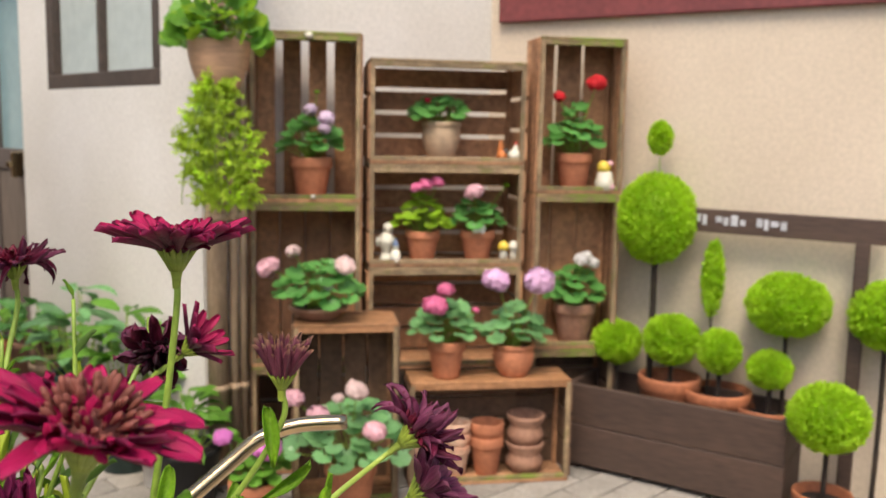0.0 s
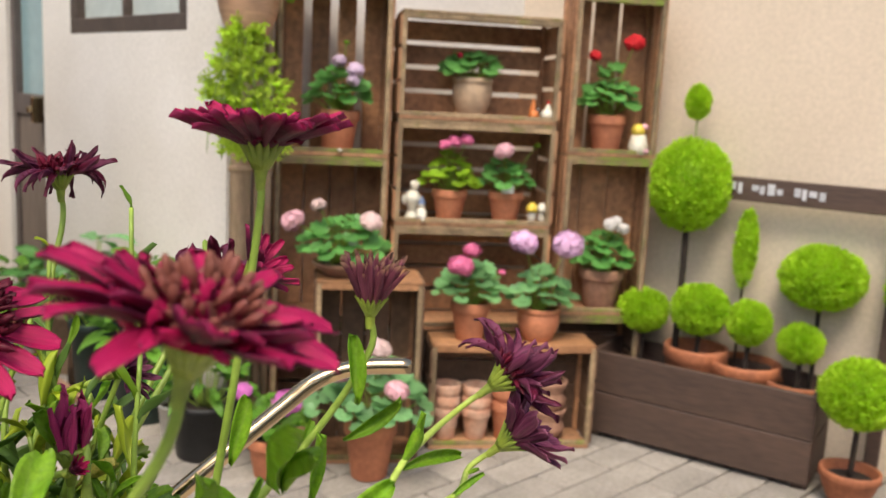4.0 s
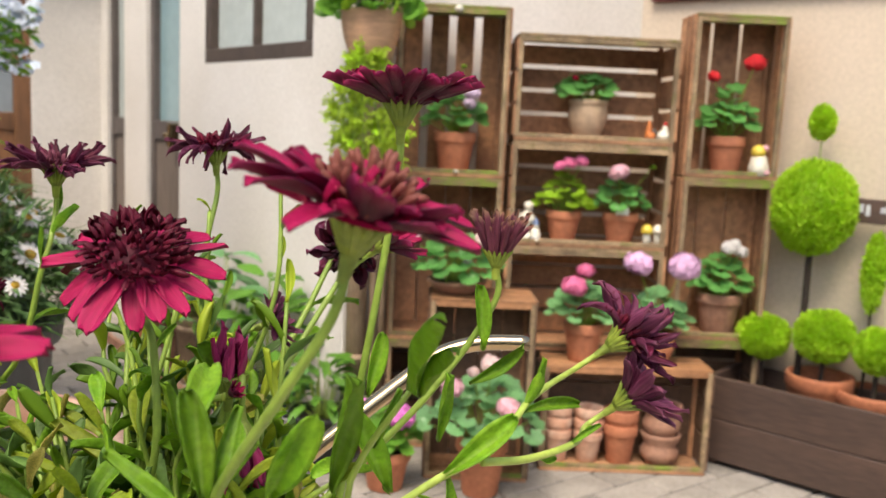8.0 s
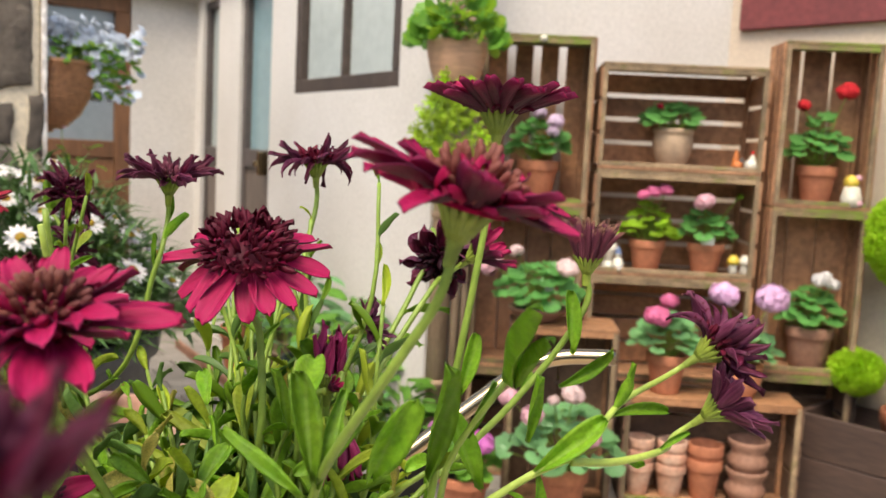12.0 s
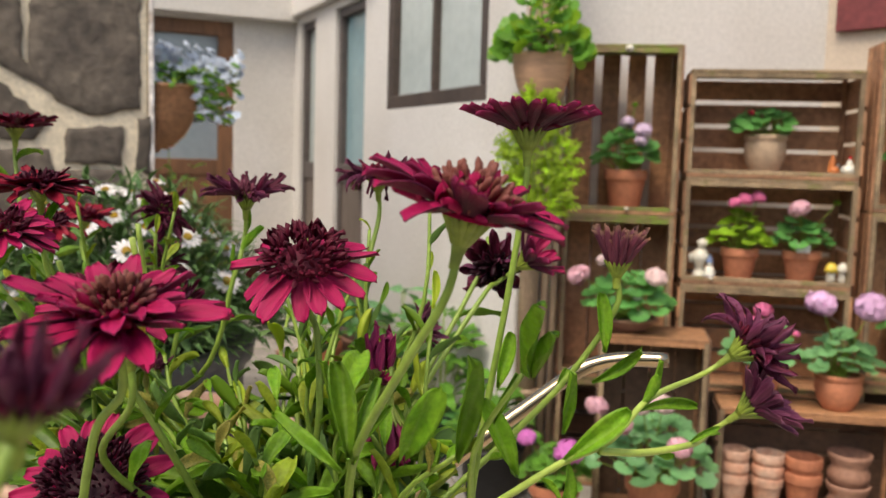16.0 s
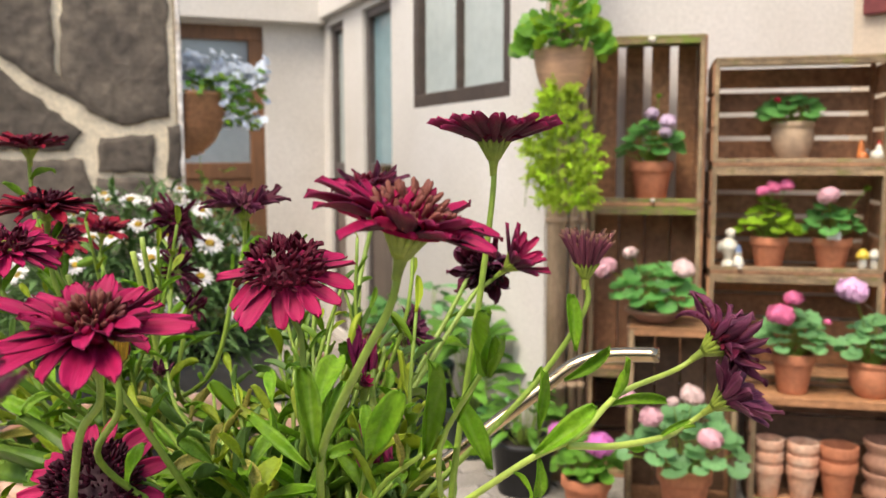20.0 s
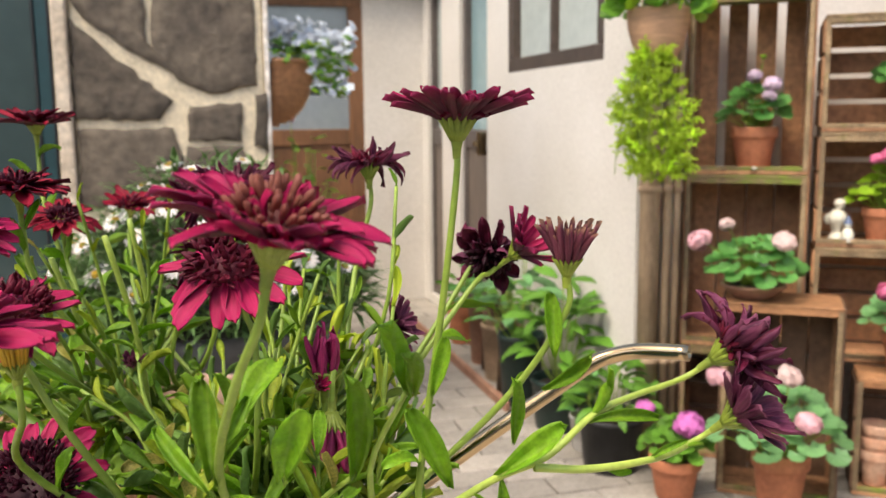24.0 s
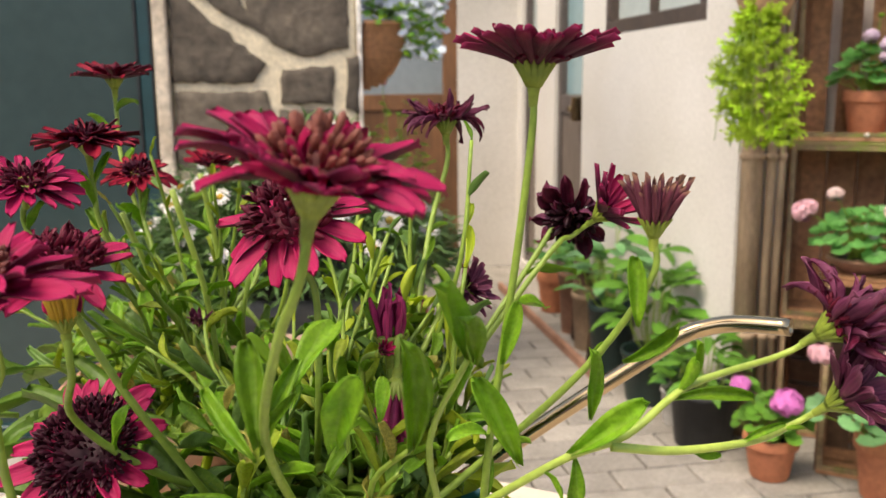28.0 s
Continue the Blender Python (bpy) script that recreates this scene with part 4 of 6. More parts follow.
ball = lambda r, k=1.0: [(0.0005, -r * k)] + [(r * math.cos(a), r * k * math.sin(a)) for a in np.linspace(-1.4, 1.4, 9)] + [(0.0005, r * k)]
figurine((0.066, 3.02, 0.781), [("feet", [(0.001, 0), (0.026, 0), (0.027, 0.012), (0.016, 0.03)], "figure_white", (0, 0, 0)), ("body", [(0.015, 0.028), (0.019, 0.05), (0.030, 0.068), (0.033, 0.082), (0.022, 0.098), (0.010, 0.108), (0.001, 0.108)], "figure_white", (0, 0, 0)), ("head", ball(0.0165), "figure_white", (0.006, 0, 0.120)), ("cap", [(0.019, 0), (0.015, 0.012), (0.001, 0.018)], "figure_white", (0.006, 0, 0.126)), ("arm", ball(0.011, 1.7), "figure_white", (-0.030, 0, 0.074))], "weathered white garden figurine on the shelf")
figurine((0.098, 2.995, 0.781), [("body", [(0.001, 0), (0.019, 0), (0.020, 0.022), (0.014, 0.045), (0.001, 0.05)], "figure_white", (0, 0, 0)), ("head", ball(0.0115), "figure_white", (0, 0, 0.056)), ("cap", [(0.013, 0), (0.008, 0.014), (0.001, 0.028)], "figure_blue", (0, 0, 0.062)), ("base", [(0.021, 0.004), (0.0215, 0.010), (0.0205, 0.016)], "figure_blue", (0, 0, 0))], "small blue and white garden figurine")
figurine((0.492, 3.02, 1.155), [("body", ball(0.020, 0.9), "figure_orange", (0, 0, 0.019)), ("neck", [(0.012, 0), (0.008, 0.03), (0.001, 0.05)], "figure_orange", (-0.006, 0, 0.028)), ("tail", ball(0.012, 1.5), "dark_frame", (0.014, 0, 0.03))], "small orange clay rooster", "bird_figurine")
figurine((0.535, 3.0, 1.155), [("body", ball(0.026, 0.8), "figure_white", (0, 0, 0.022)), ("head", [(0.014, 0), (0.010, 0.018), (0.001, 0.03)], "figure_white", (0.003, 0, 0.034)), ("comb", ball(0.006, 1.2), "scarlet", (0.003, 0, 0.066))], "small white clay hen", "bird_figurine")
for x, col in ((0.503, "figure_yellow"), (0.542, "figure_white")):
    figurine((x, 3.0, 0.781), [("stalk", [(0.001, 0), (0.016, 0), (0.015, 0.04), (0.012, 0.05)], "figure_white", (0, 0, 0)), ("cap", [(0.012, 0), (0.023, 0.002), (0.020, 0.02), (0.010, 0.032), (0.001, 0.035)], col, (0, 0, 0.045))], "small ceramic mushroom with a rounded cap", "mushroom_figurine")
figurine((0.885, 3.0, 1.052), [("body", [(0.001, 0), (0.034, 0), (0.036, 0.03), (0.026, 0.07), (0.001, 0.075)], "figure_white", (0, 0, 0)), ("head", ball(0.025), "figure_yellow", (-0.006, -0.004, 0.085)), ("bow", ball(0.014, 0.8), "pink", (0.015, -0.01, 0.10)), ("foot", ball(0.014, 0.8), "pink", (0.02, -0.025, 0.012))], "small cream and pink ceramic ornament")


# ---- clipped lemon cypresses ----
def crown_lists(rx, rz, count, seed, spike=0.0135):
    """Many small feathery sprigs over a ball or cone."""
    q = random.Random(seed)
    verts, faces = [], []
    for k in range(count):
        z = 1 - 2 * (k + 0.5) / count
        a = k * 2.39996 + q.uniform(-0.4, 0.4)
        s = math.sqrt(max(0.0, 1 - z * z))
        nrm = Vector((s * math.cos(a), s * math.sin(a), z))
        bump = 1 + 0.07 * noise.noise(nrm * 2.6 + Vector((seed, 0, 0))) + 0.05 * noise.noise(nrm * 7)
        depth = q.choice((0.80, 0.9, 0.97, 1.0))
        at = Vector((nrm.x * rx, nrm.y * rx, nrm.z * rz)) * bump * depth
        out = (nrm + Vector((q.uniform(-0.6, 0.6), q.uniform(-0.6, 0.6), q.uniform(-0.3, 0.7)))).normalized()
        side = out.orthogonal().normalized()
        side = Matrix.Rotation(q.uniform(0, 6.28), 3, out) @ side
        L, w = spike * q.uniform(0.6, 1.3), spike * 0.34
        b = len(verts)
        verts += [at - side * w * 0.5, at + side * w * 0.5, at + out * L * 0.55 + side * w, at + out * L * 0.55 - side * w, at + out * L, at + out.cross(side) * w * 0.8 + out * L * 0.5]
        faces += [(b, b + 1, b + 2, b + 3), (b + 3, b + 2, b + 4), (b, b + 1, b + 5), (b + 1, b + 4, b + 5)]
    # inner body
    iv, jf = lathe([(0.0005, -rz * 0.86)] + [(rx * 0.86 * math.cos(t), rz * 0.86 * math.sin(t)) for t in np.linspace(-1.4, 1.4, 8)] + [(0.0005, rz * 0.86)], 14)
    b = len(verts)
    return verts + [Vector(p) for p in iv], faces + [tuple(i + b for i in f) for f in jf]


def topiary(place, ground_z, crowns, label, pot=None, seed=0, trunk_r=0.009):
    """A clipped tree: trunk, crowns as (height, radius, half height), and perhaps a pot of its own."""
    th = empty("topiary", pose(place[0] - 0.018, place[1], ground_z), label, "topiary", "clipped lemon cypresses")
    z0 = 0.0
    if pot:
        add_pot(th, pot[0], pot[1], pot[2], pot[3])
        z0 = pot[1] * 0.7
    top = crowns[0][0]
    v, f = tube(bend([(0, 0, z0), (0.004, 0, (z0 + top) / 2), (0, 0, top)], 4), trunk_r, 8)
    obj("trunk", mesh("trunk", v, f), M["trunk"], th)
    if len(crowns) > 1:
        v, f = tube([(0, 0, top), (0.003, 0, crowns[1][0])], 0.0022, 6)
        obj("leader", mesh("leader", v, f), M["stem"], th)
    for k, (cz, r, rz) in enumerate(crowns):
        o = obj("crown", mesh("crown", *crown_lists(r, rz, int(5600 * min(1.6, max(0.25, (r / 0.1) ** 1.3))), seed + k)), M["cypress"], th, pose(0, 0, cz))
        o["kind"] = "stuff"
    return th


SZ = 0.182
DAMP = M["terracotta_damp"]
topiary((1.085, 2.925), SZ, [(0.775, 0.140, 0.160), (1.07, 0.038, 0.055)], "tall clipped cypress standard with a large egg-shaped crown", seed=11, trunk_r=0.013)
topiary((0.975, 2.985), SZ, [(0.29, 0.088, 0.075)], "small ball-shaped clipped cypress in the planter box", seed=21)
topiary((1.135, 2.845), SZ, [(0.328, 0.096, 0.088)], "ball-shaped clipped cypress in a terracotta bowl", (0.116, 0.192, "bowl", DAMP), 31)
topiary((1.272, 2.735), SZ, [(0.308, 0.072, 0.072)], "small ball-shaped clipped cypress in a terracotta bowl", (0.126, 0.168, "bowl", DAMP), 41)
topiary((1.262, 2.80), SZ, [(0.565, 0.034, 0.135)], "slender upright cypress sprig behind the bowls", seed=51, trunk_r=0.005)
topiary((1.405, 2.615), SZ, [(0.268, 0.070, 0.062)], "small clipped cypress ball in a terracotta bowl", (0.112, 0.135, "bowl", DAMP), 61)
topiary((1.470, 2.640), 0.002, [(0.675, 0.135, 0.105)], "clipped cypress with a broad round crown on a thin trunk", seed=71, trunk_r=0.008)
topiary((1.455, 2.33), 0.002, [(0.365, 0.118, 0.105)], "round clipped cypress in a terracotta pot beside the planter box", (0.095, 0.115, "bowl", DAMP), 81)
topiary((1.715, 2.44), 0.002, [(0.675, 0.115, 0.11)], "clipped cypress ball on a trunk by the side wall", seed=91)
th = empty("plant_tag_board", pose(1.455, 2.055, 0.002, 0, 12, -30), "white board leaning at the edge of the yard", "board")
part("panel", box_bm((0.012, 0.10, 0.30), (0, 0, 0.152), 0.002), M["white_pot"], th)

# ---- leafy things along the walls ----
def long_leaf(length, width, droop, seed):
    return blade(length, width, droop=droop, cup=0.3, tip=0.12, base=0.3, rows=6, widest=0.5, wave=0.03, thick=0.0005)


LONG = [long_leaf(1.0, 0.34, 0.9, 1), long_leaf(1.0, 0.42, 0.5, 2), long_leaf(1.0, 0.28, 1.3, 3)]
OVAL = [blade(1.0, 0.62, droop=0.5, cup=0.3, tip=0.2, base=0.3, rows=5, widest=0.45), blade(1.0, 0.5, droop=0.8, cup=0.2, tip=0.15, base=0.3, rows=5, widest=0.4)]


def leafy(place, pot, pot_mat, style, leaves, spread, top, leaf_len, leaf_mat, kinds, label, seed, name="potted_plant", blooms=()):
    """A pot with a loose crown of leaves that spring from upright shoots."""
    q = random.Random(seed)
    th = empty(name, pose(*place), label, "potted plant")
    h = 0
    if pot:
        add_pot(th, pot[0], pot[1], style, pot_mat)
        h = pot[1] * 0.85
    stalks = []
    for k in range(leaves):
        a = k * 2.39996 + q.uniform(-0.4, 0.4)
        u = math.sqrt((k + 0.5) / leaves)
        z = h + (top - h) * (1 - 0.7 * u * u) * q.uniform(0.6, 1.0)
        at = Vector((spread * u * math.cos(a) * 0.6, spread * u * math.sin(a) * 0.6, z))
        out = Vector((math.cos(a), math.sin(a), q.uniform(-0.1, 0.9)))
        s = leaf_len * q.uniform(0.7, 1.2)
        obj("leaf", leaf_mesh("k%d" % id(kinds), leaf_mat, k % len(kinds), kinds[k % len(kinds)]), None, th, spray(at, out, (q.uniform(-0.3, 0.3), -0.3, 1), s))
        if k % 3 == 0:
            stalks.append((*tube(bend([(at.x * 0.2, at.y * 0.2, h), (at.x * 0.7, at.y * 0.7, (h + z) / 2), at], 3), 0.0025, 5), None))
    for bx, by, bz, br, col in blooms:
        obj("flower_head", leaf_mesh("bloom", M[col], 0, BLOOM[0]), None, th, Matrix.LocRotScale((bx, by, bz), None, (br, br, br)))
        stalks.append((*tube([(bx * 0.5, by * 0.5, h), (bx, by, bz)], 0.0015, 5), None))
    if stalks:
        obj("stem_tangle", mesh("stem_tangle", *joined(stalks)), M["stem"], th)["kind"] = "stuff"
    return th


BL = M["bright_leaf"]
leafy((-0.88, 3.115, 0.002), (0.115, 0.20, ), M["green_pot"], "straight", 46, 0.20, 0.63, 0.15, BL, LONG, "lush long-leaved plant in a dark green plastic pot", 21)
leafy((-1.10, 3.36, 0.002), (0.10, 0.30), M["green_pot"], "straight", 34, 0.18, 0.68, 0.13, M["geranium_pale"], LONG, "gray-green leafy plant in a dark green pot against the house wall", 22)
leafy((-0.735, 2.93, 0.002), (0.068, 0.125), M["white_pot"], "straight", 22, 0.10, 0.27, 0.07, GL, OVAL, "small leafy plant in a white pot on the paving", 23)
leafy((-0.625, 2.775, 0.002), (0.115, 0.19), M["black_pot"], "straight", 48, 0.17, 0.40, 0.10, BL, LONG, "bright leafy seedlings in a wide black plastic pot", 24)
leafy((-1.42, 3.92, 0.002), (0.10, 0.30), M["clay_brown"], "straight", 26, 0.16, 0.48, 0.11, GL, OVAL, "shrub in a tall brown clay pot beside the passage", 26)
leafy((-1.28, 3.68, 0.002), (0.095, 0.26), M["beige_pot"], "straight", 26, 0.15, 0.46, 0.10, BL, LONG, "leafy plant in a beige pot beside the passage", 27)
leafy((-1.66, 4.25, 0.002), (0.09, 0.22), TC, "classic", 20, 0.13, 0.40, 0.10, BL, OVAL, "plant in a terracotta pot by the house door", 28)

leafy((-1.93, 3.06, 0.002), (0.12, 0.30), TC, "classic", 200, 0.30, 1.17, 0.050, M["lime_leaf"], OVAL, "airy yellow-green shrub in a clay pot in the passage", 29, blooms=((-0.05, -0.02, 1.20, 0.02, "pink"),))

# log-like stumps standing as edging by the passage
for x, y, h, r in ((-1.20, 3.50, 0.30, 0.045), (-1.36, 3.80, 0.34, 0.05)):
    v, f = tube([(0, 0, 0), (0.004, 0, h / 2), (0, 0.003, h)], [r * 1.05, r, r * 0.96], 12)
    tagged(obj("log", mesh("log", v, f), M["vine_stem"], None, pose(x, y, 0.002)), "short weathered log standing among the pots", "log")

# hanging pot with a lime-green trailing plant
hp = empty("hanging_pot", pose(-0.501, 2.775, 1.372), "beige hanging pot with green leaves, hung beside the crates", "hanging plant")
coil = [(0.001, 0.0), (0.050, 0.0)]
for i in range(27):
    z = 0.004 + 0.156 * i / 26
    coil.append((0.052 + 0.046 * math.sin(math.pi / 2 * min(1.0, z / 0.15)) ** 0.8 + 0.0022 * (i % 2), z))
coil += [(0.094, 0.162), (0.088, 0.158), (0.086, 0.13)]
obj("pot", mesh("pot", *lathe(coil, 32)), M["hang_pot"], hp, None, "tan pot wound with straw rope")
obj("soil", mesh("soil", *lathe([(0.001, 0.138), (0.087, 0.134)], 20)), M["soil"], hp)
q = random.Random(5)
for k in range(130):
    a = k * 2.39996
    u = math.sqrt((k + 0.5) / 130)
    at = Vector((0.155 * u * math.cos(a), 0.12 * u * math.sin(a), 0.15 + 0.19 * (1 - u * u) * q.uniform(0.4, 1.2)))
    out = Vector((math.cos(a), math.sin(a) - 0.2, q.uniform(-0.4, 0.5)))
    obj("leaf", leaf_mesh("round", BL if k % 3 else M["lime_leaf"], k % 4, ROUND[k % 4]), None, hp, spray(at, out, (0.3 * math.cos(a) + q.uniform(-0.4, 0.4), -1.0, 0.5), 0.030 * q.uniform(0.7, 1.2)))
v, f = joined([(*tube(bend([(0.085 * math.cos(a), 0.085 * math.sin(a), 0.15), (0.05 * math.cos(a), 0.05 * math.sin(a), 0.33), (0, 0, 0.46)], 4), 0.0018, 5), None) for a in (0.5, 2.6, 4.7)])
obj("hanger", mesh("hanger", v, f), M["vine_stem"], hp)
ivy = empty("trailing_plant", pose(-0.497, 2.725, 1.395), "lime-yellow trailing foliage hanging beside the crates", "plant")
NEEDLES = blade(1.0, 0.60, droop=0.5, cup=0.2, tip=0.2, base=0.5, rows=3, widest=0.5)
SPRIG = [joined([(*NEEDLES, spray((0.13 * i, 0, 0.03 * i), (0.55 + 0.05 * i, math.sin(i * 2.4 + s), 0.8 * math.cos(i * 2.4 + s)), (0, 0, 1), 0.42 - 0.025 * i)) for i in range(8)]) for s in range(3)]
strands = []
for k in range(26):
    x0, y0 = q.uniform(-0.05, 0.05), q.uniform(-0.04, 0.03)
    L = q.uniform(0.26, 0.43)
    side = q.uniform(-0.10, 0.10)
    line = bend([(x0, y0, 0), (x0 + side * 0.55, y0 - 0.03, -L * 0.35), (x0 + side * 0.9, y0 - 0.025, -L * 0.7), (x0 + side, y0 - 0.02, -L)], 4)
    strands.append((*tube(line, 0.0014, 5), None))
obj("stem_tangle", mesh("stem_tangle", *joined(strands)), M["stem"], ivy)["kind"] = "stuff"
more = []
for k in range(430):
    u = (k + q.random()) / 430
    w = (0.030 + 0.075 * min(1.0, u * 2.2) - 0.055 * max(0.0, u - 0.72) / 0.28) * (1 + 0.18 * math.sin(u * 29))
    a = q.uniform(0, 6.28)
    rr = math.sqrt(q.random())
    at = Vector((-0.015 + 0.035 * u + w * rr * math.cos(a), -0.02 + 0.035 * rr * math.sin(a), 0.0 - 0.385 * u))
    out = Vector((math.cos(a), -0.35, q.uniform(-0.5, 1.0)))
    m = spray(at, out, (q.uniform(-0.5, 0.5), -1.0, 0.7), q.uniform(0.028, 0.062))
    if k % 3 == 0:
        obj("sprig", leaf_mesh("sprig", M["vine_leaf"], k % 2, SPRIG[k % 2]), None, ivy, m)
    else:
        more.append((*SPRIG[k % 3], m))
obj("foliage", mesh("foliage", *joined(more)), M["vine_leaf"], ivy)["kind"] = "stuff"

# half-round wicker basket with blue flowers, hung flat against the passage side of the pier
bk = empty("wall_basket", PIER @ Matrix.Translation((-0.0185, -0.20, 1.178)) @ Matrix.Rotation(math.pi, 4, "Z") @ Matrix.Scale(1.12, 4), "brown wicker half basket with pale blue flowers on the stone pier", "hanging plant")
prof = [(0.022, 0.0), (0.062, 0.016), (0.100, 0.052), (0.124, 0.100), (0.135, 0.150), (0.136, 0.195)]
rows_n, seg = 20, 34
ring = [(float(np.interp(0.195 * i / rows_n, [p[1] for p in prof], [p[0] for p in prof])), 0.195 * i / rows_n) for i in range(rows_n + 1)]
weave = []
for i, (r, z) in enumerate(ring):
    pts_w = []
    for k in range(seg + 1):
        a = -math.pi / 2 + math.pi * k / seg
        rr = r + 0.0030 * math.cos((k + i) * math.pi)
        pts_w.append(Vector((0.006 + rr * math.cos(a), rr * math.sin(a), z)))
    weave.append((*tube(pts_w, 0.0050, 5), None))
obj("weave", mesh("weave", *joined(weave)), M["wicker"], bk)
lv, lf = [], []
for r, z in ring:
    lv += [(0.005 + max(0.003, r - 0.004) * math.cos(-math.pi / 2 + math.pi * k / 16), (r - 0.003) * math.sin(-math.pi / 2 + math.pi * k / 16), z) for k in range(17)]
for i in range(rows_n):
    lf += [(i * 17 + k, i * 17 + k + 1, i * 17 + k + 18, i * 17 + k + 17) for k in range(16)] + [(i * 17, i * 17 + 17, i * 17 + 33, i * 17 + 16)]
obj("lining", mesh("lining", lv, lf), M["clay_brown"], bk)
v, f = tube([Vector((0.006 + 0.137 * math.cos(-math.pi / 2 + math.pi * k / 28), 0.137 * math.sin(-math.pi / 2 + math.pi * k / 28), 0.197)) for k in range(29)], 0.008, 7)
obj("rim", mesh("rim", v, f), M["wicker"], bk)
part("back_board", box_bm((0.005, 0.25, 0.19), (0.0, 0, 0.098), 0.001), M["clay_brown"], bk)
q = random.Random(9)
for k in range(190):
    x, y = 0.02 + 0.22 * q.random(), q.uniform(-0.14, 0.13)
    z = 0.205 + q.uniform(-0.01, 0.07) if x < 0.12 else 0.215 + q.uniform(-0.11, 0.06)
    a = math.atan2(y, x)
    obj("leaf", leaf_mesh("oval", M["lime_leaf"] if k % 5 < 2 else M["bright_leaf"], k % 2, OVAL[k % 2]), None, bk, spray((x, y, z), (math.cos(a) + q.uniform(-0.5, 0.5), math.sin(a) - 0.1, q.uniform(-0.6, 0.7)), (q.uniform(-0.4, 0.4), -0.6, 0.8), q.uniform(0.022, 0.040)))
FIVE = [joined([(*blade(1.0, 0.85, droop=0.3 + 0.3 * s, cup=0.25, tip=0.5, base=0.3, rows=5, thick=0.01, widest=0.6, rounded=True), Matrix.Rotation(1.2566 * i, 4, "Z")) for i in range(5)]) for s in range(3)]
for k in range(200):
    x = 0.01 + 0.26 * q.random()
    y = q.uniform(-0.15, 0.14)
    if q.random() < 0.72:
        z = 0.245 + 0.075 * q.random() + 0.015 * math.sin(x * 22)
    else:
        x, z = q.uniform(0.12, 0.27), q.uniform(0.10, 0.25)
    obj("flower_head", leaf_mesh("five", M["sky_blue"], k % 3, FIVE[k % 3]), None, bk, towards((x, y, z), (q.uniform(-0.5, 0.9), -0.6 + q.uniform(-0.5, 0.5), 0.7), q.uniform(0, 6), q.uniform(0.015, 0.020)))


# ---- marguerites in a tall planter behind the table ----
def daisy_lists(n=14, r=1.0):
    pv, pf = blade(r * 0.72, r * 0.27, droop=0.25, cup=0.2, tip=0.45, base=0.4, rows=4, thick=0.004)
    return joined([(pv, pf, Matrix.Rotation(2 * math.pi * k / n, 4, "Z") @ Matrix.Translation((r * 0.24, 0, 0))) for k in range(n)])


DAISY, EYE = daisy_lists(), lathe([(0.30, 0.0), (0.27, 0.09), (0.14, 0.15), (0.001, 0.17)], 12)
mg = empty("marguerite_bush", pose(-1.135, 1.235, -0.005), "white marguerite daisies in a tall dark gray planter", "potted plant")
v, f = lathe([(0.001, 0.007), (0.17, 0.007), (0.222, 0.803), (0.236, 0.808), (0.241, 0.838), (0.234, 0.848), (0.218, 0.845), (0.206, 0.783)], 40)
obj("planter", mesh("planter", v, f), M["gray_pot"], mg)
v, f = lathe([(0.001, 0.793), (0.209, 0.788)], 24)
obj("soil", mesh("soil", v, f), M["soil"], mg)
NEEDLE = [blade(1.0, 0.16, droop=0.6, cup=0.2, tip=0.2, base=0.4, rows=3, widest=0.5), blade(1.0, 0.2, droop=1.0, cup=0.2, tip=0.2, base=0.4, rows=3, widest=0.5)]
q = random.Random(15)
pieces = []
for k in range(5200):
    a, u = q.uniform(0, 6.28), math.sqrt(q.random())
    z = 0.832 + 0.31 * (1 - u * u * 0.75) * q.uniform(0.2, 1.0)
    at = Vector((0.29 * u * math.cos(a), 0.29 * u * math.sin(a), z))
    out = Vector((math.cos(a) * u + q.uniform(-0.7, 0.7), math.sin(a) * u + q.uniform(-0.7, 0.7), q.uniform(0.0, 1.0)))
    pieces.append((*NEEDLE[k % 2], spray(at, out, (0, 0, 1), q.uniform(0.032, 0.062))))
fo = obj("foliage", mesh("foliage", *joined(pieces)), M["bush_leaf"], mg)
fo["kind"] = "stuff"
for k in range(62):
    a = k * 2.39996
    u = math.sqrt((k + 0.5) / 62)
    at = Vector((0.285 * u * math.cos(a), 0.285 * u * math.sin(a), 0.856 + 0.27 * (1 - 0.74 * u * u) * q.uniform(0.88, 1.08)))
    ax = Vector((math.cos(a) * u * 0.7 + 0.15, math.sin(a) * u * 0.7 - 0.35, 1.0 + q.uniform(-0.3, 0.3)))
    d = obj("daisy", leaf_mesh("daisy", M["white_petal"], 0, DAISY), None, mg, towards(at, ax, q.uniform(0, 6), q.uniform(0.020, 0.029)))
    obj("eye", leaf_mesh("eye", M["yellow"], 0, EYE), None, d)


# ---- table, watering can ----
table = empty("table", pose(0, 0, 0), "cream painted table top carrying the flower pot", "table")
part("tabletop", box_bm((0.92, 0.86, 0.03), (-0.57, 0.335, 0.725), 0.006), M["cream"], table)
for x in (-0.98, -0.14):
    for y in (-0.06, 0.70):
        part("leg", box_bm((0.05, 0.05, 0.71), (x, y, 0.355), 0.005), M["cream"], table)
can = empty("watering_can", pose(-0.592, 0.531, 0.741), "polished steel watering can with a long bent spout", "watering can")
v, f = lathe([(0.001, 0), (0.062, 0), (0.066, 0.004), (0.066, 0.118), (0.060, 0.126), (0.052, 0.128), (0.050, 0.124), (0.060, 0.116), (0.060, 0.008)], 28)
obj("body", mesh("body", v, f), M["steel"], can)
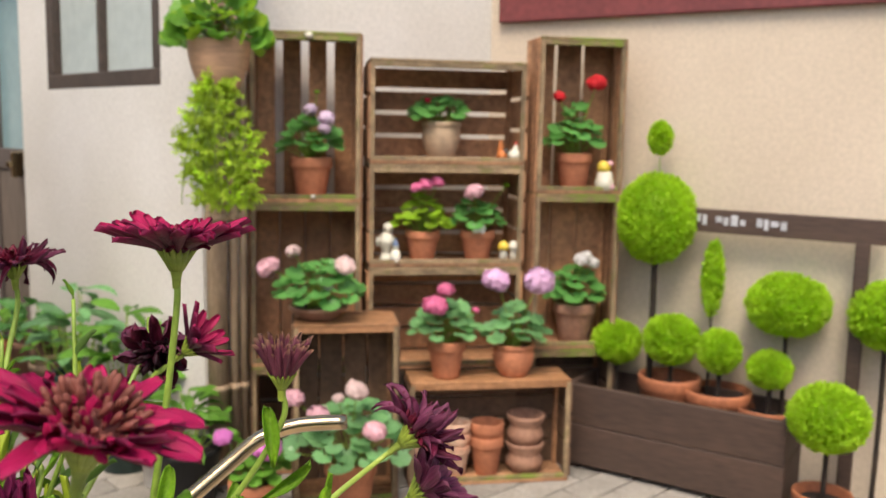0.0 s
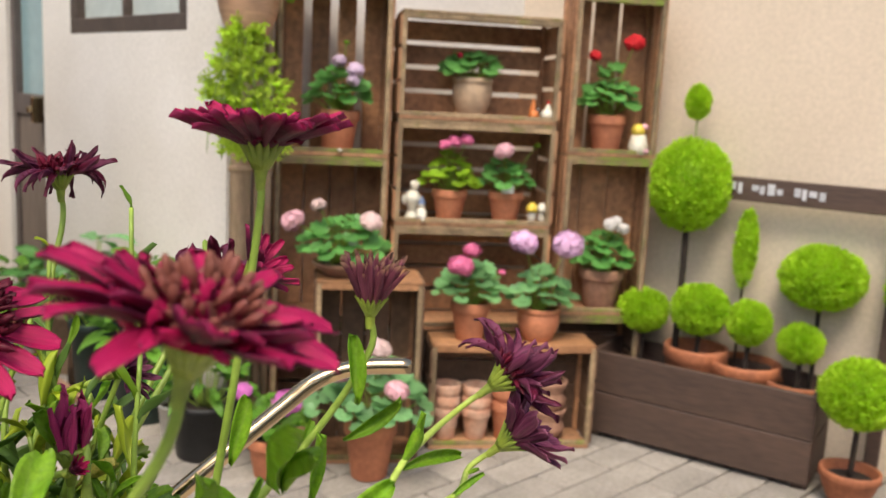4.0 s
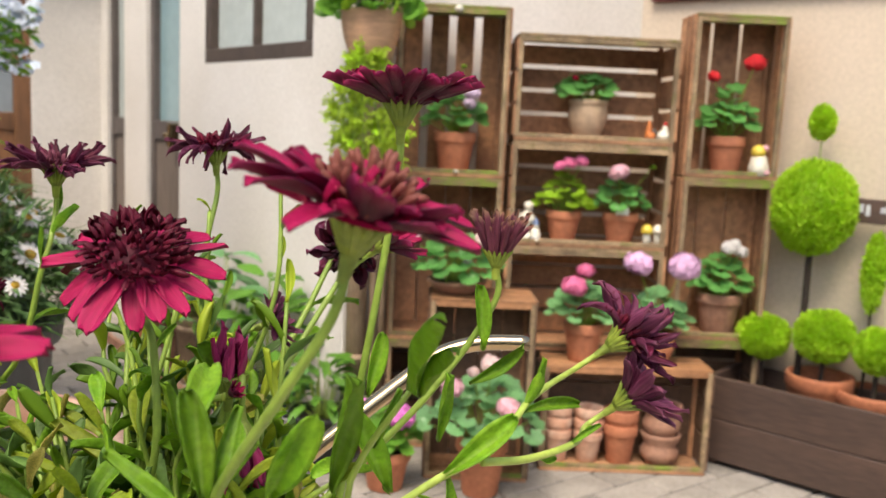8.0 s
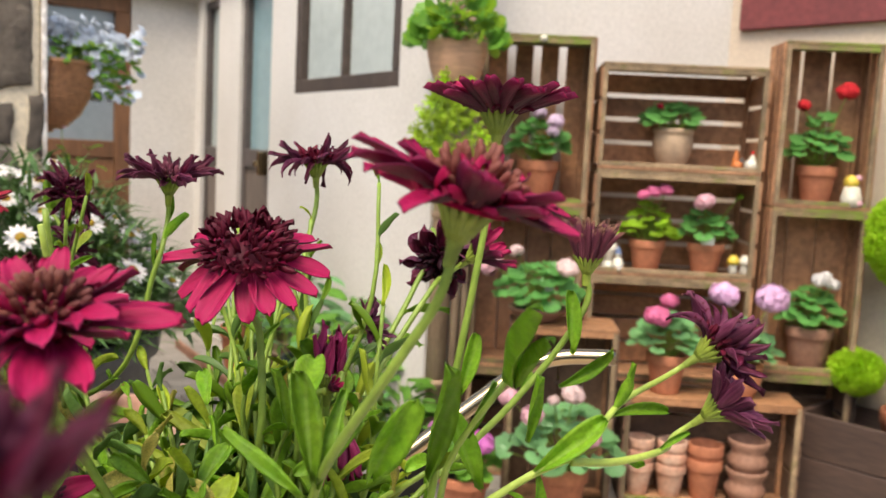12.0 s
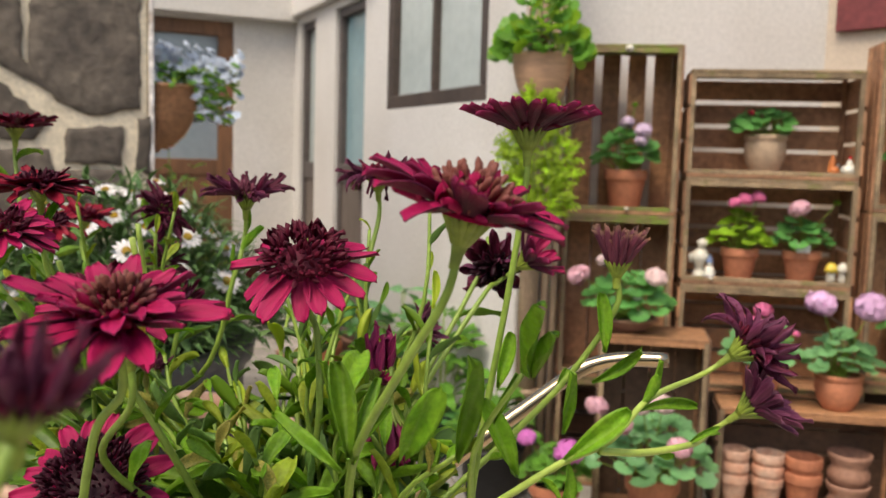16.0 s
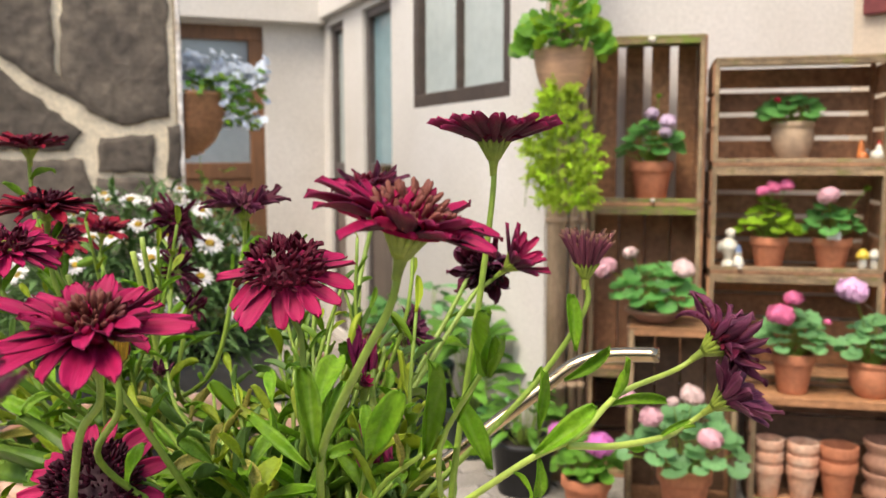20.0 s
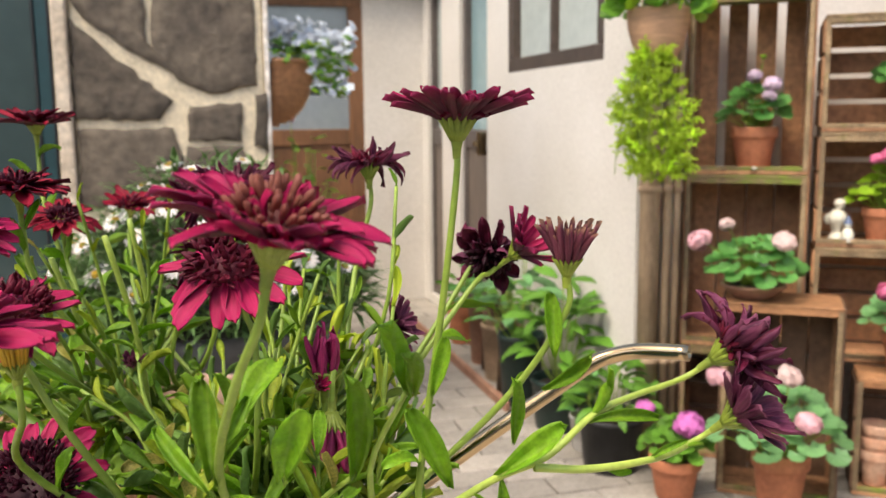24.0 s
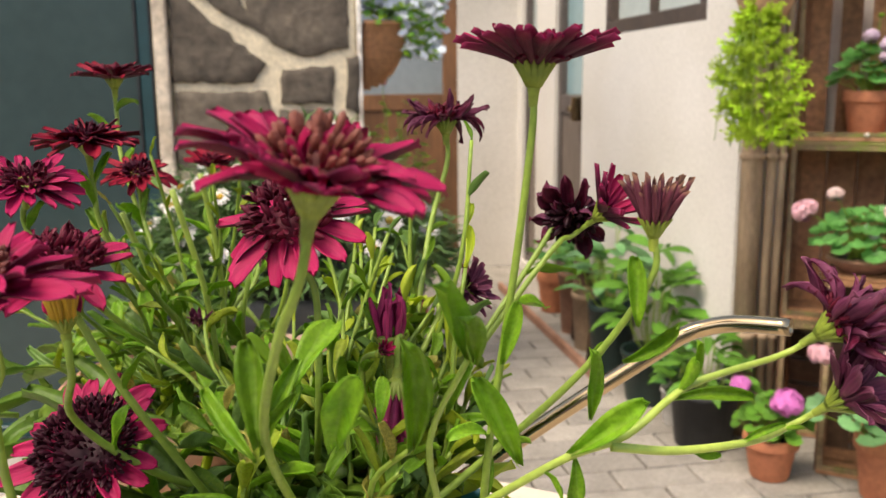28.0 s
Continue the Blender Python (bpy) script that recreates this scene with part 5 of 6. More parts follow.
line = bend([(0.055, -0.03, 0.055), (0.12, -0.04, 0.115), (0.208, -0.009, 0.186), (0.274, 0.018, 0.236), (0.298, 0.026, 0.254), (0.316, 0.030, 0.262), (0.340, 0.029, 0.268), (0.378, 0.023, 0.271)], 5)
outer = [0.0068] * len(line)
v, f = tube(line, outer, 16)
f = f[:-1]
n_v = len(v)
jf = tube(line[-4:], 0.0058, 16)[1]
iv = [line[i] + (Vector(v[i * 16 + k]) - line[i]) * 0.86 for i in range(len(line) - 4, len(line)) for k in range(16)]
f = f + [tuple(i + n_v for i in q4[::-1]) for q4 in jf[:-1]]
for k in range(16):
    a, b = (len(line) - 1) * 16 + k, (len(line) - 1) * 16 + (k + 1) % 16
    f.append((a, b, n_v + 3 * 16 + (k + 1) % 16, n_v + 3 * 16 + k))
obj("spout", mesh("spout", v + iv, f), M["steel"], can)
v, f = tube(bend([(-0.062, 0, 0.02), (-0.12, 0.01, 0.05), (-0.12, 0.01, 0.11), (-0.062, 0, 0.12)], 6), 0.005, 8)
obj("handle", mesh("handle", v, f), M["steel"], can)


# ---- the crimson African daisies in front ----
def two_faced(lists, rows, cols, front, back):
    me = mesh("petal", *lists)
    me.materials.append(front)
    me.materials.append(back)
    per = (rows - 1) * (cols - 1)
    for i, p in enumerate(me.polygons):
        p.material_index = 0 if i < per else 1
    return me


PETALS = {}
for kind, front, back in (("open", M["petal"], M["petal_back"]), ("cone", M["petal"], M["petal_back"]), ("red", M["petal_red"], M["petal_dark"]), ("wine", M["petal_dark"], M["petal_dry"]), ("dry", M["petal_dry"], M["petal_dry"]), ("crumple", M["petal_dark"], M["petal_dry"]), ("wilt", M["petal_pink"], M["petal_pink"]), ("bud", M["bud_brown"], M["bud_brown"]), ("yellow", M["yellow"], M["yellow"])):
    PETALS[kind] = []
    for k in range(5):
        if kind == "wine":
            li = blade(1.0, 0.175 - 0.014 * k, droop=-0.5 + 0.62 * k, cup=1.3, tip=0.25, base=0.5, rows=9, wave=0.20, twist=0.6 * (k - 2), thick=0.010, widest=0.55, cols=7, ridge=0.05)
        elif kind == "dry":
            li = blade(1.0, 0.36 - 0.02 * k, droop=-0.1 + 0.22 * k, cup=0.45, tip=0.3, base=0.30, rows=9, wave=0.06, twist=0.2 * (k - 2), thick=0.009, widest=0.64, rounded=True, cols=9, ridge=0.075)
        elif kind == "crumple":
            li = blade(1.0, 0.40 - 0.03 * k, droop=-0.4 + 0.7 * k, cup=1.1, tip=0.3, base=0.45, rows=9, wave=0.22, twist=0.5 * (k - 2), thick=0.010, widest=0.6, cols=9, ridge=0.07)
        elif kind == "wilt":
            li = blade(1.0, 0.22 - 0.02 * k, droop=-0.6 + 0.16 * k, cup=1.2, tip=0.25, base=0.5, rows=9, wave=0.16, twist=0.9 * (k - 2), thick=0.010, widest=0.55, cols=7, ridge=0.05)
        elif kind == "cone":
            li = blade(1.0, 0.25 + 0.02 * (k % 3), droop=0.02 + 0.08 * k, cup=0.7, tip=0.05, base=0.36, rows=9, wave=0.015, thick=0.006, widest=0.56, rounded=True, cols=9, ridge=0.035)
        elif kind in ("bud", "yellow"):
            li = blade(1.0, 0.135, droop=0.25 - 0.18 * k, cup=1.2, tip=0.25, base=0.6, rows=9, wave=0.03, thick=0.010, widest=0.55, cols=7)
        else:
            li = blade(1.0, 0.30 + 0.025 * (k % 3), droop=0.10 + 0.20 * k, cup=0.42 + 0.2 * (k % 2), tip=0.14, base=0.34, rows=9, wave=0.02 + 0.01 * k, thick=0.009, widest=0.60, twist=0.12 * (k - 2), rounded=True, cols=9, ridge=0.032)
        PETALS[kind].append(two_faced(li, 9, 7 if kind in ("wine", "wilt", "bud", "yellow") else 9, front, back))

FLORET = lathe([(0.001, 0.0), (0.10, 0.02), (0.13, 0.35), (0.17, 0.62), (0.13, 0.88), (0.001, 1.0)], 7)
CURL = blade(1.0, 0.36, droop=-0.9, cup=0.9, tip=0.3, base=0.5, rows=5, widest=0.6, thick=0.02)


def disc_lists(r, height, count, style, seed, fine=1.0):
    """The crest in a flower's middle: many small tubes or narrow curled petals."""
    q = random.Random(seed)
    pieces = [(*lathe([(r * math.cos(t) * 0.82, height * (0.8 - 0.6 * fine) * math.sin(t) - 0.001) for t in (0.0, 0.5, 1.0, 1.56)], 16), None)]
    for k in range(count):
        c = min(1.0, (1 - (k + 0.5) / count) * q.uniform(0.9, 1.1))
        u = math.sqrt(1 - c * c)
        a = k * 2.39996
        at = Vector((r * u * math.cos(a), r * u * math.sin(a), height * c * (1.15 - 0.7 * fine))) * q.uniform(0.9, 1.06)
        ax = Vector((math.cos(a) * u + q.uniform(-0.3, 0.3), math.sin(a) * u + q.uniform(-0.3, 0.3), c * 0.9 + 0.35))
        s = height * fine * q.uniform(0.55, 1.15)
        if style == "tubes" or (style == "mixed" and k % 2):
            m = towards(at, ax, 0, s * 0.85)
            pieces.append((*FLORET, m))
        else:
            side = ax.orthogonal().normalized()
            pieces.append((*CURL, spray(at, ax, Matrix.Rotation(q.uniform(0, 6.3), 3, ax) @ side, s)))
    return joined(pieces)


def calyx_lists(r):
    pr = lathe([(0.0021, -r * 0.45), (0.0026, -r * 0.1), (r * 0.22, r * 0.22), (r * 0.42, r * 0.55), (r * 0.56, r * 0.90), (r * 0.58, r * 1.0), (r * 0.40, r * 1.04), (0.001, r * 0.9)], 16)
    sep = blade(r * 1.05, r * 0.27, droop=0.10, cup=0.5, tip=0.1, base=0.7, rows=5, widest=0.3, thick=0.0003)
    pieces = [(*pr, None)]
    for k in range(15):
        a = 2 * math.pi * k / 15
        out = Vector((math.cos(a) * 0.50, math.sin(a) * 0.50, 0.9))
        pieces.append((*sep, spray((math.cos(a) * r * 0.20, math.sin(a) * r * 0.20, r * 0.16), out, (-math.cos(a), -math.sin(a), 0.3))))
    return joined(pieces)


def head(th, neck, axis, R, kind, seed, lift=8, petals=19, inner=13, disc="curl", disc_mat="floret", disc_r=0.30, disc_h=0.24, jitter=10, label="", inner_lift=None, variants=5, crest2=None, fine=1.0, many=1.0):
    """One flower head: calyx with its ring of petals, an inner ring and a crest."""
    q = random.Random(seed)
    cr = R * 0.36
    fl = obj("flower_head", mesh("flower_head", *calyx_lists(cr)), M["calyx"], th, towards(neck, axis, q.uniform(0, 6.28)), label)
    z0 = cr * 0.92
    for ring, n, scale, add in ((0, petals, 1.0, 0), (1, inner, 0.74, 16 if inner_lift is None else inner_lift)):
        for k in range(n):
            a = 2 * math.pi * (k + 0.5 * ring) / n + q.uniform(-0.1, 0.1)
            e = radians(lift + add + q.uniform(-jitter, jitter))
            out = Vector((math.cos(a) * math.cos(e), math.sin(a) * math.cos(e), math.sin(e)))
            L = R * 0.80 * scale * q.uniform(0.86, 1.08)
            at = Vector((math.cos(a) * cr * (0.50 - 0.14 * ring), math.sin(a) * cr * (0.50 - 0.14 * ring), z0 - 0.001 + 0.0014 * ring))
            m = spray(at, out, (-math.cos(a) * math.sin(e), -math.sin(a) * math.sin(e), math.cos(e)), 1.0, q.uniform(-0.25, 0.25))
            m = m @ Matrix.Diagonal((L, L * q.uniform(0.85, 1.12), L, 1))
            obj("petal", PETALS[kind][q.randrange(variants)], None, fl, m)
    if crest2:
        obj("crest", mesh("crest", *disc_lists(R * disc_r * 1.25, R * disc_h * 0.8, 44, "curl", seed + 5)), M[crest2], fl, pose(0, 0, z0))
    if disc:
        obj("crest", mesh("crest", *disc_lists(R * disc_r, R * disc_h, int((70 if disc == "curl" else 46 if disc == "tubes" else 84) * many / fine ** 1.5), disc, seed, fine)), M[disc_mat], fl, pose(0, 0, z0 + 0.001))
    return fl


def potted(base, pot_r, label, pot_mat):
    """Starts a new pot of flowers: later stalks and leaves belong to it."""
    global plant, ORIG, BASE, count, low_leaves, mid_leaves
    BASE = Vector(base)
    plant = empty("african_daisy", pose(BASE.x, BASE.y, 0.741), label, "potted plant", "pots of African daisies")
    ORIG = plant.matrix_basis.inverted()
    add_pot(plant, pot_r, BASE.z - 0.743, "straight", pot_mat)
    count, low_leaves, mid_leaves = {"leaf": 0}, [], []


SPOON = dict(tip=0.10, base=0.15, rows=11, thick=0.005, rounded=True, cols=7)
LEAVES = [blade(1.0, 0.27, droop=0.30, cup=0.35, fold=0.55, widest=0.62, wave=0.05, sway=0.08, **SPOON),
          blade(1.0, 0.33, droop=0.80, cup=0.20, fold=0.40, widest=0.64, wave=0.09, sway=-0.10, **SPOON),
          blade(1.0, 0.21, droop=-0.60, cup=0.4, fold=0.60, widest=0.60, twist=1.0, wave=0.05, sway=0.14, **SPOON),
          blade(1.0, 0.28, droop=1.50, cup=0.25, fold=0.40, widest=0.62, wave=0.10, twist=-0.8, sway=-0.08, **SPOON),
          blade(1.0, 0.18, droop=0.60, cup=0.4, fold=0.70, widest=0.56, twist=0.6, wave=0.06, sway=-0.15, **SPOON),
          blade(1.0, 0.34, droop=0.35, cup=0.25, fold=0.35, widest=0.64, wave=0.08, sway=0.12, **SPOON)]


def add_leaf(at, out, up, size, mat, q):
    m = ORIG @ spray(at, out, up, size, q.uniform(-0.4, 0.4))
    if count["leaf"] < 298:
        k = q.randrange(6)
        obj("leaf", leaf_mesh("daisyleaf", mat, k, LEAVES[k]), None, plant, m)
        count["leaf"] += 1
    else:
        mid_leaves.append((*LEAVES[q.randrange(6)], m))


def stalk(points, r0=0.0024, r1=0.0017, mat="stem", leaves=4, leaf_len=0.042, seed=0, start=0.1, end=0.65):
    """A flower stalk through the given places, with leaves up its lower part."""
    q = random.Random(seed)
    line = bend(points, 6)
    n = len(line)
    v, f = tube(line, [r0 + (r1 - r0) * i / (n - 1) for i in range(n)], 9)
    obj("stalk", mesh("stalk", [ORIG @ Vector(p) for p in v], f), M[mat], plant)
    for k in range(leaves):
        t = start + (end - start) * (k + 0.5) / max(1, leaves)
        i = min(n - 2, int(t * (n - 1)))
        d = (line[i + 1] - line[i]).normalized()
        a = k * 2.4 + seed
        side = Matrix.Rotation(a, 3, d) @ d.orthogonal().normalized()
        add_leaf(line[i], side * 0.6 + d * q.uniform(0.6, 1.2), d, leaf_len * q.uniform(0.75, 1.15) * (1.1 - 0.5 * t), M["leaf"], q)


# the tall flower and the ones round it: neck, direction, radius, kind
def bloom(neck, axis, R, kind, seed, via=(), base=None, leaves=4, stalk_mat="stem", leaf_len=0.042, end=0.65, **more):
    b = Vector(base) if base else BASE + Vector((0.05 * math.sin(seed * 1.7), 0.05 * math.cos(seed * 2.3), 0.0))
    neck, axis = Vector(neck), Vector(axis).normalized()
    stalk([b, *[Vector(p) for p in via], neck - axis * 0.02, neck + axis * 0.003], mat=stalk_mat, leaves=leaves, leaf_len=leaf_len, seed=seed, end=end)
    return head(plant, ORIG @ neck, axis, R, kind, seed, **more)


def shoots(tips, seed, low, cx, cy, rx, ry, young=0.12, east=-0.44):
    """Leafy shoots that fill the pot, their lowest leaves darker, and dark leaves below them."""
    q = random.Random(seed)
    for k, (tip, L, *few) in enumerate(tips):
        tip = Vector(tip)
        root = BASE + Vector(((tip.x - BASE.x) * 0.45 + q.uniform(-0.02, 0.02), (tip.y - BASE.y) * 0.45 + q.uniform(-0.02, 0.02), 0.0))
        line = bend([root, (root * 0.7 + tip * 0.3) + Vector((q.uniform(-0.014, 0.014), q.uniform(-0.014, 0.014), 0.006)), (root * 0.35 + tip * 0.65) + Vector((q.uniform(-0.010, 0.010), q.uniform(-0.010, 0.010), 0.010)), tip], 4)
        v, f = tube(line, [0.0022 - 0.0009 * i / (len(line) - 1) for i in range(len(line))], 7)
        obj("stalk", mesh("stalk", [ORIG @ Vector(p) for p in v], f), M["stem"], plant)
        for j in range(few[0] if few else 6):
            t = 1.0 - 0.13 * j
            i = max(1, min(len(line) - 1, round(t * (len(line) - 1))))
            d = (line[i] - line[i - 1]).normalized()
            p = line[i]
            a = j * 2.4 + k
            side = Vector((math.cos(a), math.sin(a), 0))
            out = side * (0.25 + 0.13 * j) + d * (1.0 - 0.06 * j) + Vector((q.uniform(-0.2, 0.2), q.uniform(-0.2, 0.2), 0))
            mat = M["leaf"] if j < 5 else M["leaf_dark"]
            if q.random() < 0.26:
                mat = M["leaf_gray"] if q.random() < 0.68 else M["leaf_old"]
            elif j < 4 and q.random() < young:
                mat = M["leaf_young"]
            add_leaf(p, out, d - side, L * (0.60 + 0.13 * j) * q.uniform(0.8, 1.2), mat, q)
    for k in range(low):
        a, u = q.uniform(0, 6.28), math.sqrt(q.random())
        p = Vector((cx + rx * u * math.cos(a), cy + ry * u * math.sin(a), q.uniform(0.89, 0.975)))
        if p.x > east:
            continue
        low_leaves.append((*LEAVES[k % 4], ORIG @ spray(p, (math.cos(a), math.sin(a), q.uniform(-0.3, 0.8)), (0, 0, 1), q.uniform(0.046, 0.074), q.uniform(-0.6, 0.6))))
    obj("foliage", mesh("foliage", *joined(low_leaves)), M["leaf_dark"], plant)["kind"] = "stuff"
    for k, name in enumerate(("leaf", "leaf_gray", "leaf_young")):
        some = mid_leaves[k::3]
        if some:
            obj("foliage", mesh("foliage", *joined(some)), M[name], plant)["kind"] = "stuff"


potted((-0.444, 0.293, 0.915), 0.118, "pot of crimson African daisies with fleshy green leaves", M["teal_pot"])
bloom((-0.322, 0.294, 1.187), (0.02, 0.03, 1), 0.0455, "cone", 1, base=(-0.354, 0.296, 0.92), via=[(-0.346, 0.295, 1.00), (-0.331, 0.294, 1.10)], lift=27, petals=25, inner=22, disc_h=0.18, leaves=2, end=0.35, jitter=5, inner_lift=4, variants=5, leaf_len=0.03)
bloom((-0.332, 0.110, 1.147), (0.25, -0.04, 1), 0.0465, "open", 2, via=[(-0.405, 0.200, 0.985), (-0.383, 0.147, 1.047), (-0.354, 0.118, 1.098)], lift=25, petals=18, inner=14, inner_lift=5, crest2="petal", disc="tubes", disc_mat="floret_brown", disc_r=0.33, disc_h=0.37, fine=0.56, leaves=1, end=0.3, jitter=10, variants=5)
bloom((-0.449, 0.268, 1.106), (0.08, -0.46, 0.90), 0.048, "open", 3, via=[(-0.445, 0.276, 1.005), (-0.445, 0.278, 1.069)], lift=-4, petals=17, inner=0, disc="curl", disc_mat="floret", disc_r=0.43, disc_h=0.38, fine=0.55, leaves=3, end=0.5, inner_lift=35, leaf_len=0.034)
bloom((-0.467, 0.089, 1.102), (0.10, -0.25, 1), 0.047, "open", 4, via=[(-0.498, 0.187, 0.934), (-0.508, 0.130, 0.989), (-0.488, 0.103, 1.058)], lift=12, petals=17, inner=16, inner_lift=26, crest2="petal", disc="tubes", disc_mat="floret_brown", disc_r=0.22, disc_h=0.34, fine=0.6, leaves=1, end=0.3)
bloom((-0.553, 0.213, 0.984), (0.22, -0.72, 0.62), 0.048, "open", 5, via=[(-0.503, 0.246, 0.935), (-0.542, 0.229, 0.969)], lift=10, petals=17, inner=0, disc="mixed", disc_mat="floret_dark", disc_r=0.52, disc_h=0.28, fine=0.62, many=2.4, leaves=1)
bloom((-0.522, 0.175, 1.092), (0.12, -0.40, 0.95), 0.039, "open", 10, via=[(-0.491, 0.225, 0.973), (-0.506, 0.191, 1.036)], lift=8, petals=15, inner=0, disc="curl", disc_mat="floret", disc_r=0.46, disc_h=0.40, fine=0.55, leaves=2, leaf_len=0.034)
bloom((-0.461, 0.481, 1.152), (-0.05, 0.05, 1), 0.039, "wine", 11, via=[(-0.447, 0.388, 0.996), (-0.464, 0.456, 1.081)], lift=20, petals=22, inner=16, disc="curl", disc_mat="floret", jitter=18, leaves=2, leaf_len=0.03)
bloom((-0.366, 0.495, 1.104), (0.20, -0.50, -0.45), 0.036, "crumple", 12, via=[(-0.414, 0.386, 0.985), (-0.383, 0.464, 1.068), (-0.370, 0.488, 1.100)], lift=4, petals=15, inner=9, disc="curl", disc_mat="floret_dark", disc_r=0.32, disc_h=0.34, jitter=30, leaves=1, inner_lift=30)
bloom((-0.343, 0.474, 1.096), (0.72, -0.14, 0.58), 0.036, "cone", 13, via=[(-0.412, 0.395, 0.995), (-0.368, 0.455, 1.074)], lift=48, petals=13, inner=6, disc=None, jitter=10, leaves=1, inner_lift=8, variants=3)
bloom((-0.266, 0.321, 1.111), (0.03, 0.0, 1), 0.032, "bud", 15, via=[(-0.366, 0.299, 0.970), (-0.301, 0.319, 1.038)], lift=63, petals=26, inner=18, disc=None, jitter=7, leaves=3, leaf_len=0.026, end=0.62, inner_lift=10)
# the drooping pair over the spout
bloom((-0.190, 0.372, 1.055), (0.74, 0.0, 0.55), 0.044, "wine", 16, via=[(-0.340, 0.276, 0.972), (-0.294, 0.270, 1.008), (-0.266, 0.278, 1.022), (-0.243, 0.311, 1.040)], stalk_mat="stem_pale", lift=46, petals=20, inner=15, disc="curl", disc_mat="floret", jitter=32, leaves=2, leaf_len=0.026, end=0.85)
bloom((-0.182, 0.374, 1.016), (0.66, -0.10, 0.55), 0.041, "dry", 17, base=(-0.272, 0.272, 1.017), via=[(-0.245, 0.292, 1.012), (-0.213, 0.328, 1.009)], stalk_mat="stem_pale", lift=48, petals=15, inner=6, disc=None, jitter=8, leaves=2, leaf_len=0.022, end=0.9, inner_lift=12, variants=4)
bloom((-0.411, 0.396, 1.055), (0.75, -0.05, 0.35), 0.024, "dry", 22, via=[(-0.433, 0.345, 0.985), (-0.422, 0.385, 1.038)], lift=40, petals=18, inner=8, jitter=8, disc=None, leaves=2)
bloom((-0.411, 0.300, 1.036), (0.06, 0.0, 1), 0.038, "wilt", 23, via=[(-0.428, 0.308, 0.985), (-0.420, 0.308, 1.017)], lift=80, petals=7, inner=6, jitter=8, disc=None, leaves=1)
bloom((-0.402, 0.292, 1.030), (0.02, -0.15, -1), 0.036, "wilt", 24, via=[(-0.420, 0.324, 1.017), (-0.409, 0.314, 1.040)], lift=68, petals=10, inner=6, jitter=12, disc=None, leaves=1)
bloom((-0.497, 0.150, 1.079), (0.05, -0.1, 1), 0.026, "yellow", 25, via=[(-0.513, 0.227, 0.972), (-0.530, 0.180, 1.020)], lift=78, petals=20, inner=12, jitter=3, disc=None, leaves=1, inner_lift=2, leaf_len=0.03)
bloom((-0.409, 0.285, 1.043), (0.7, -0.3, 0.5), 0.011, "open", 33, via=[(-0.43, 0.30, 0.985)], lift=84, petals=10, inner=6, jitter=3, disc=None, leaves=0, inner_lift=2)
bloom((-0.377, -0.100, 1.130), (0.15, 0.10, 1), 0.022, "wine", 26, via=[(-0.43, 0.13, 0.98), (-0.392, -0.03, 1.05)], lift=52, petals=16, inner=10, jitter=14, leaves=0, variants=3)
q = random.Random(77)
tips = [((-0.309, 0.188, 1.083), 0.040, 0), ((-0.345, 0.205, 1.030), 0.030, 2), ((-0.399, 0.267, 1.010), 0.040, 7), ((-0.462, 0.220, 1.013), 0.042, 7), ((-0.399, 0.335, 1.015), 0.036, 7), ((-0.375, 0.245, 0.995), 0.036), ((-0.372, 0.300, 0.985), 0.034)]
for k in range(46):
    a = k * 2.39996
    u = math.sqrt((k + 0.5) / 46)
    x, y = -0.475 + 0.16 * u * math.cos(a), 0.325 + 0.16 * u * math.sin(a)
    if x < -0.50 and y < 0.24 or x > -0.395:
        continue
    tips.append(((x, y, 1.035 - 0.075 * u * u + q.uniform(-0.04, 0.035)), q.uniform(0.030, 0.046), 7))
tips += [(p, 0.038, 7) for p in ((-0.545, 0.205, 0.925), (-0.590, 0.245, 0.925), (-0.520, 0.165, 0.905), (-0.625, 0.290, 0.935), (-0.485, 0.145, 0.915), (-0.570, 0.170, 0.880), (-0.610, 0.205, 0.885))]
for k in range(16):
    x, y = -0.53 + 0.15 * ((k * 0.618) % 1.0), 0.355 + 0.10 * ((k * 0.377) % 1.0)
    tips.append(((x, y, 1.015 + 0.075 * ((k * 0.733) % 1.0)), q.uniform(0.034, 0.044), 8))
# tall sparse shoots that rise behind the open flowers
tips += [(p, 0.025, 5) for p in ((-0.399, 0.390, 1.156), (-0.445, 0.395, 1.129), (-0.447, 0.365, 1.097), (-0.503, 0.423, 1.118), (-0.503, 0.375, 1.085))]
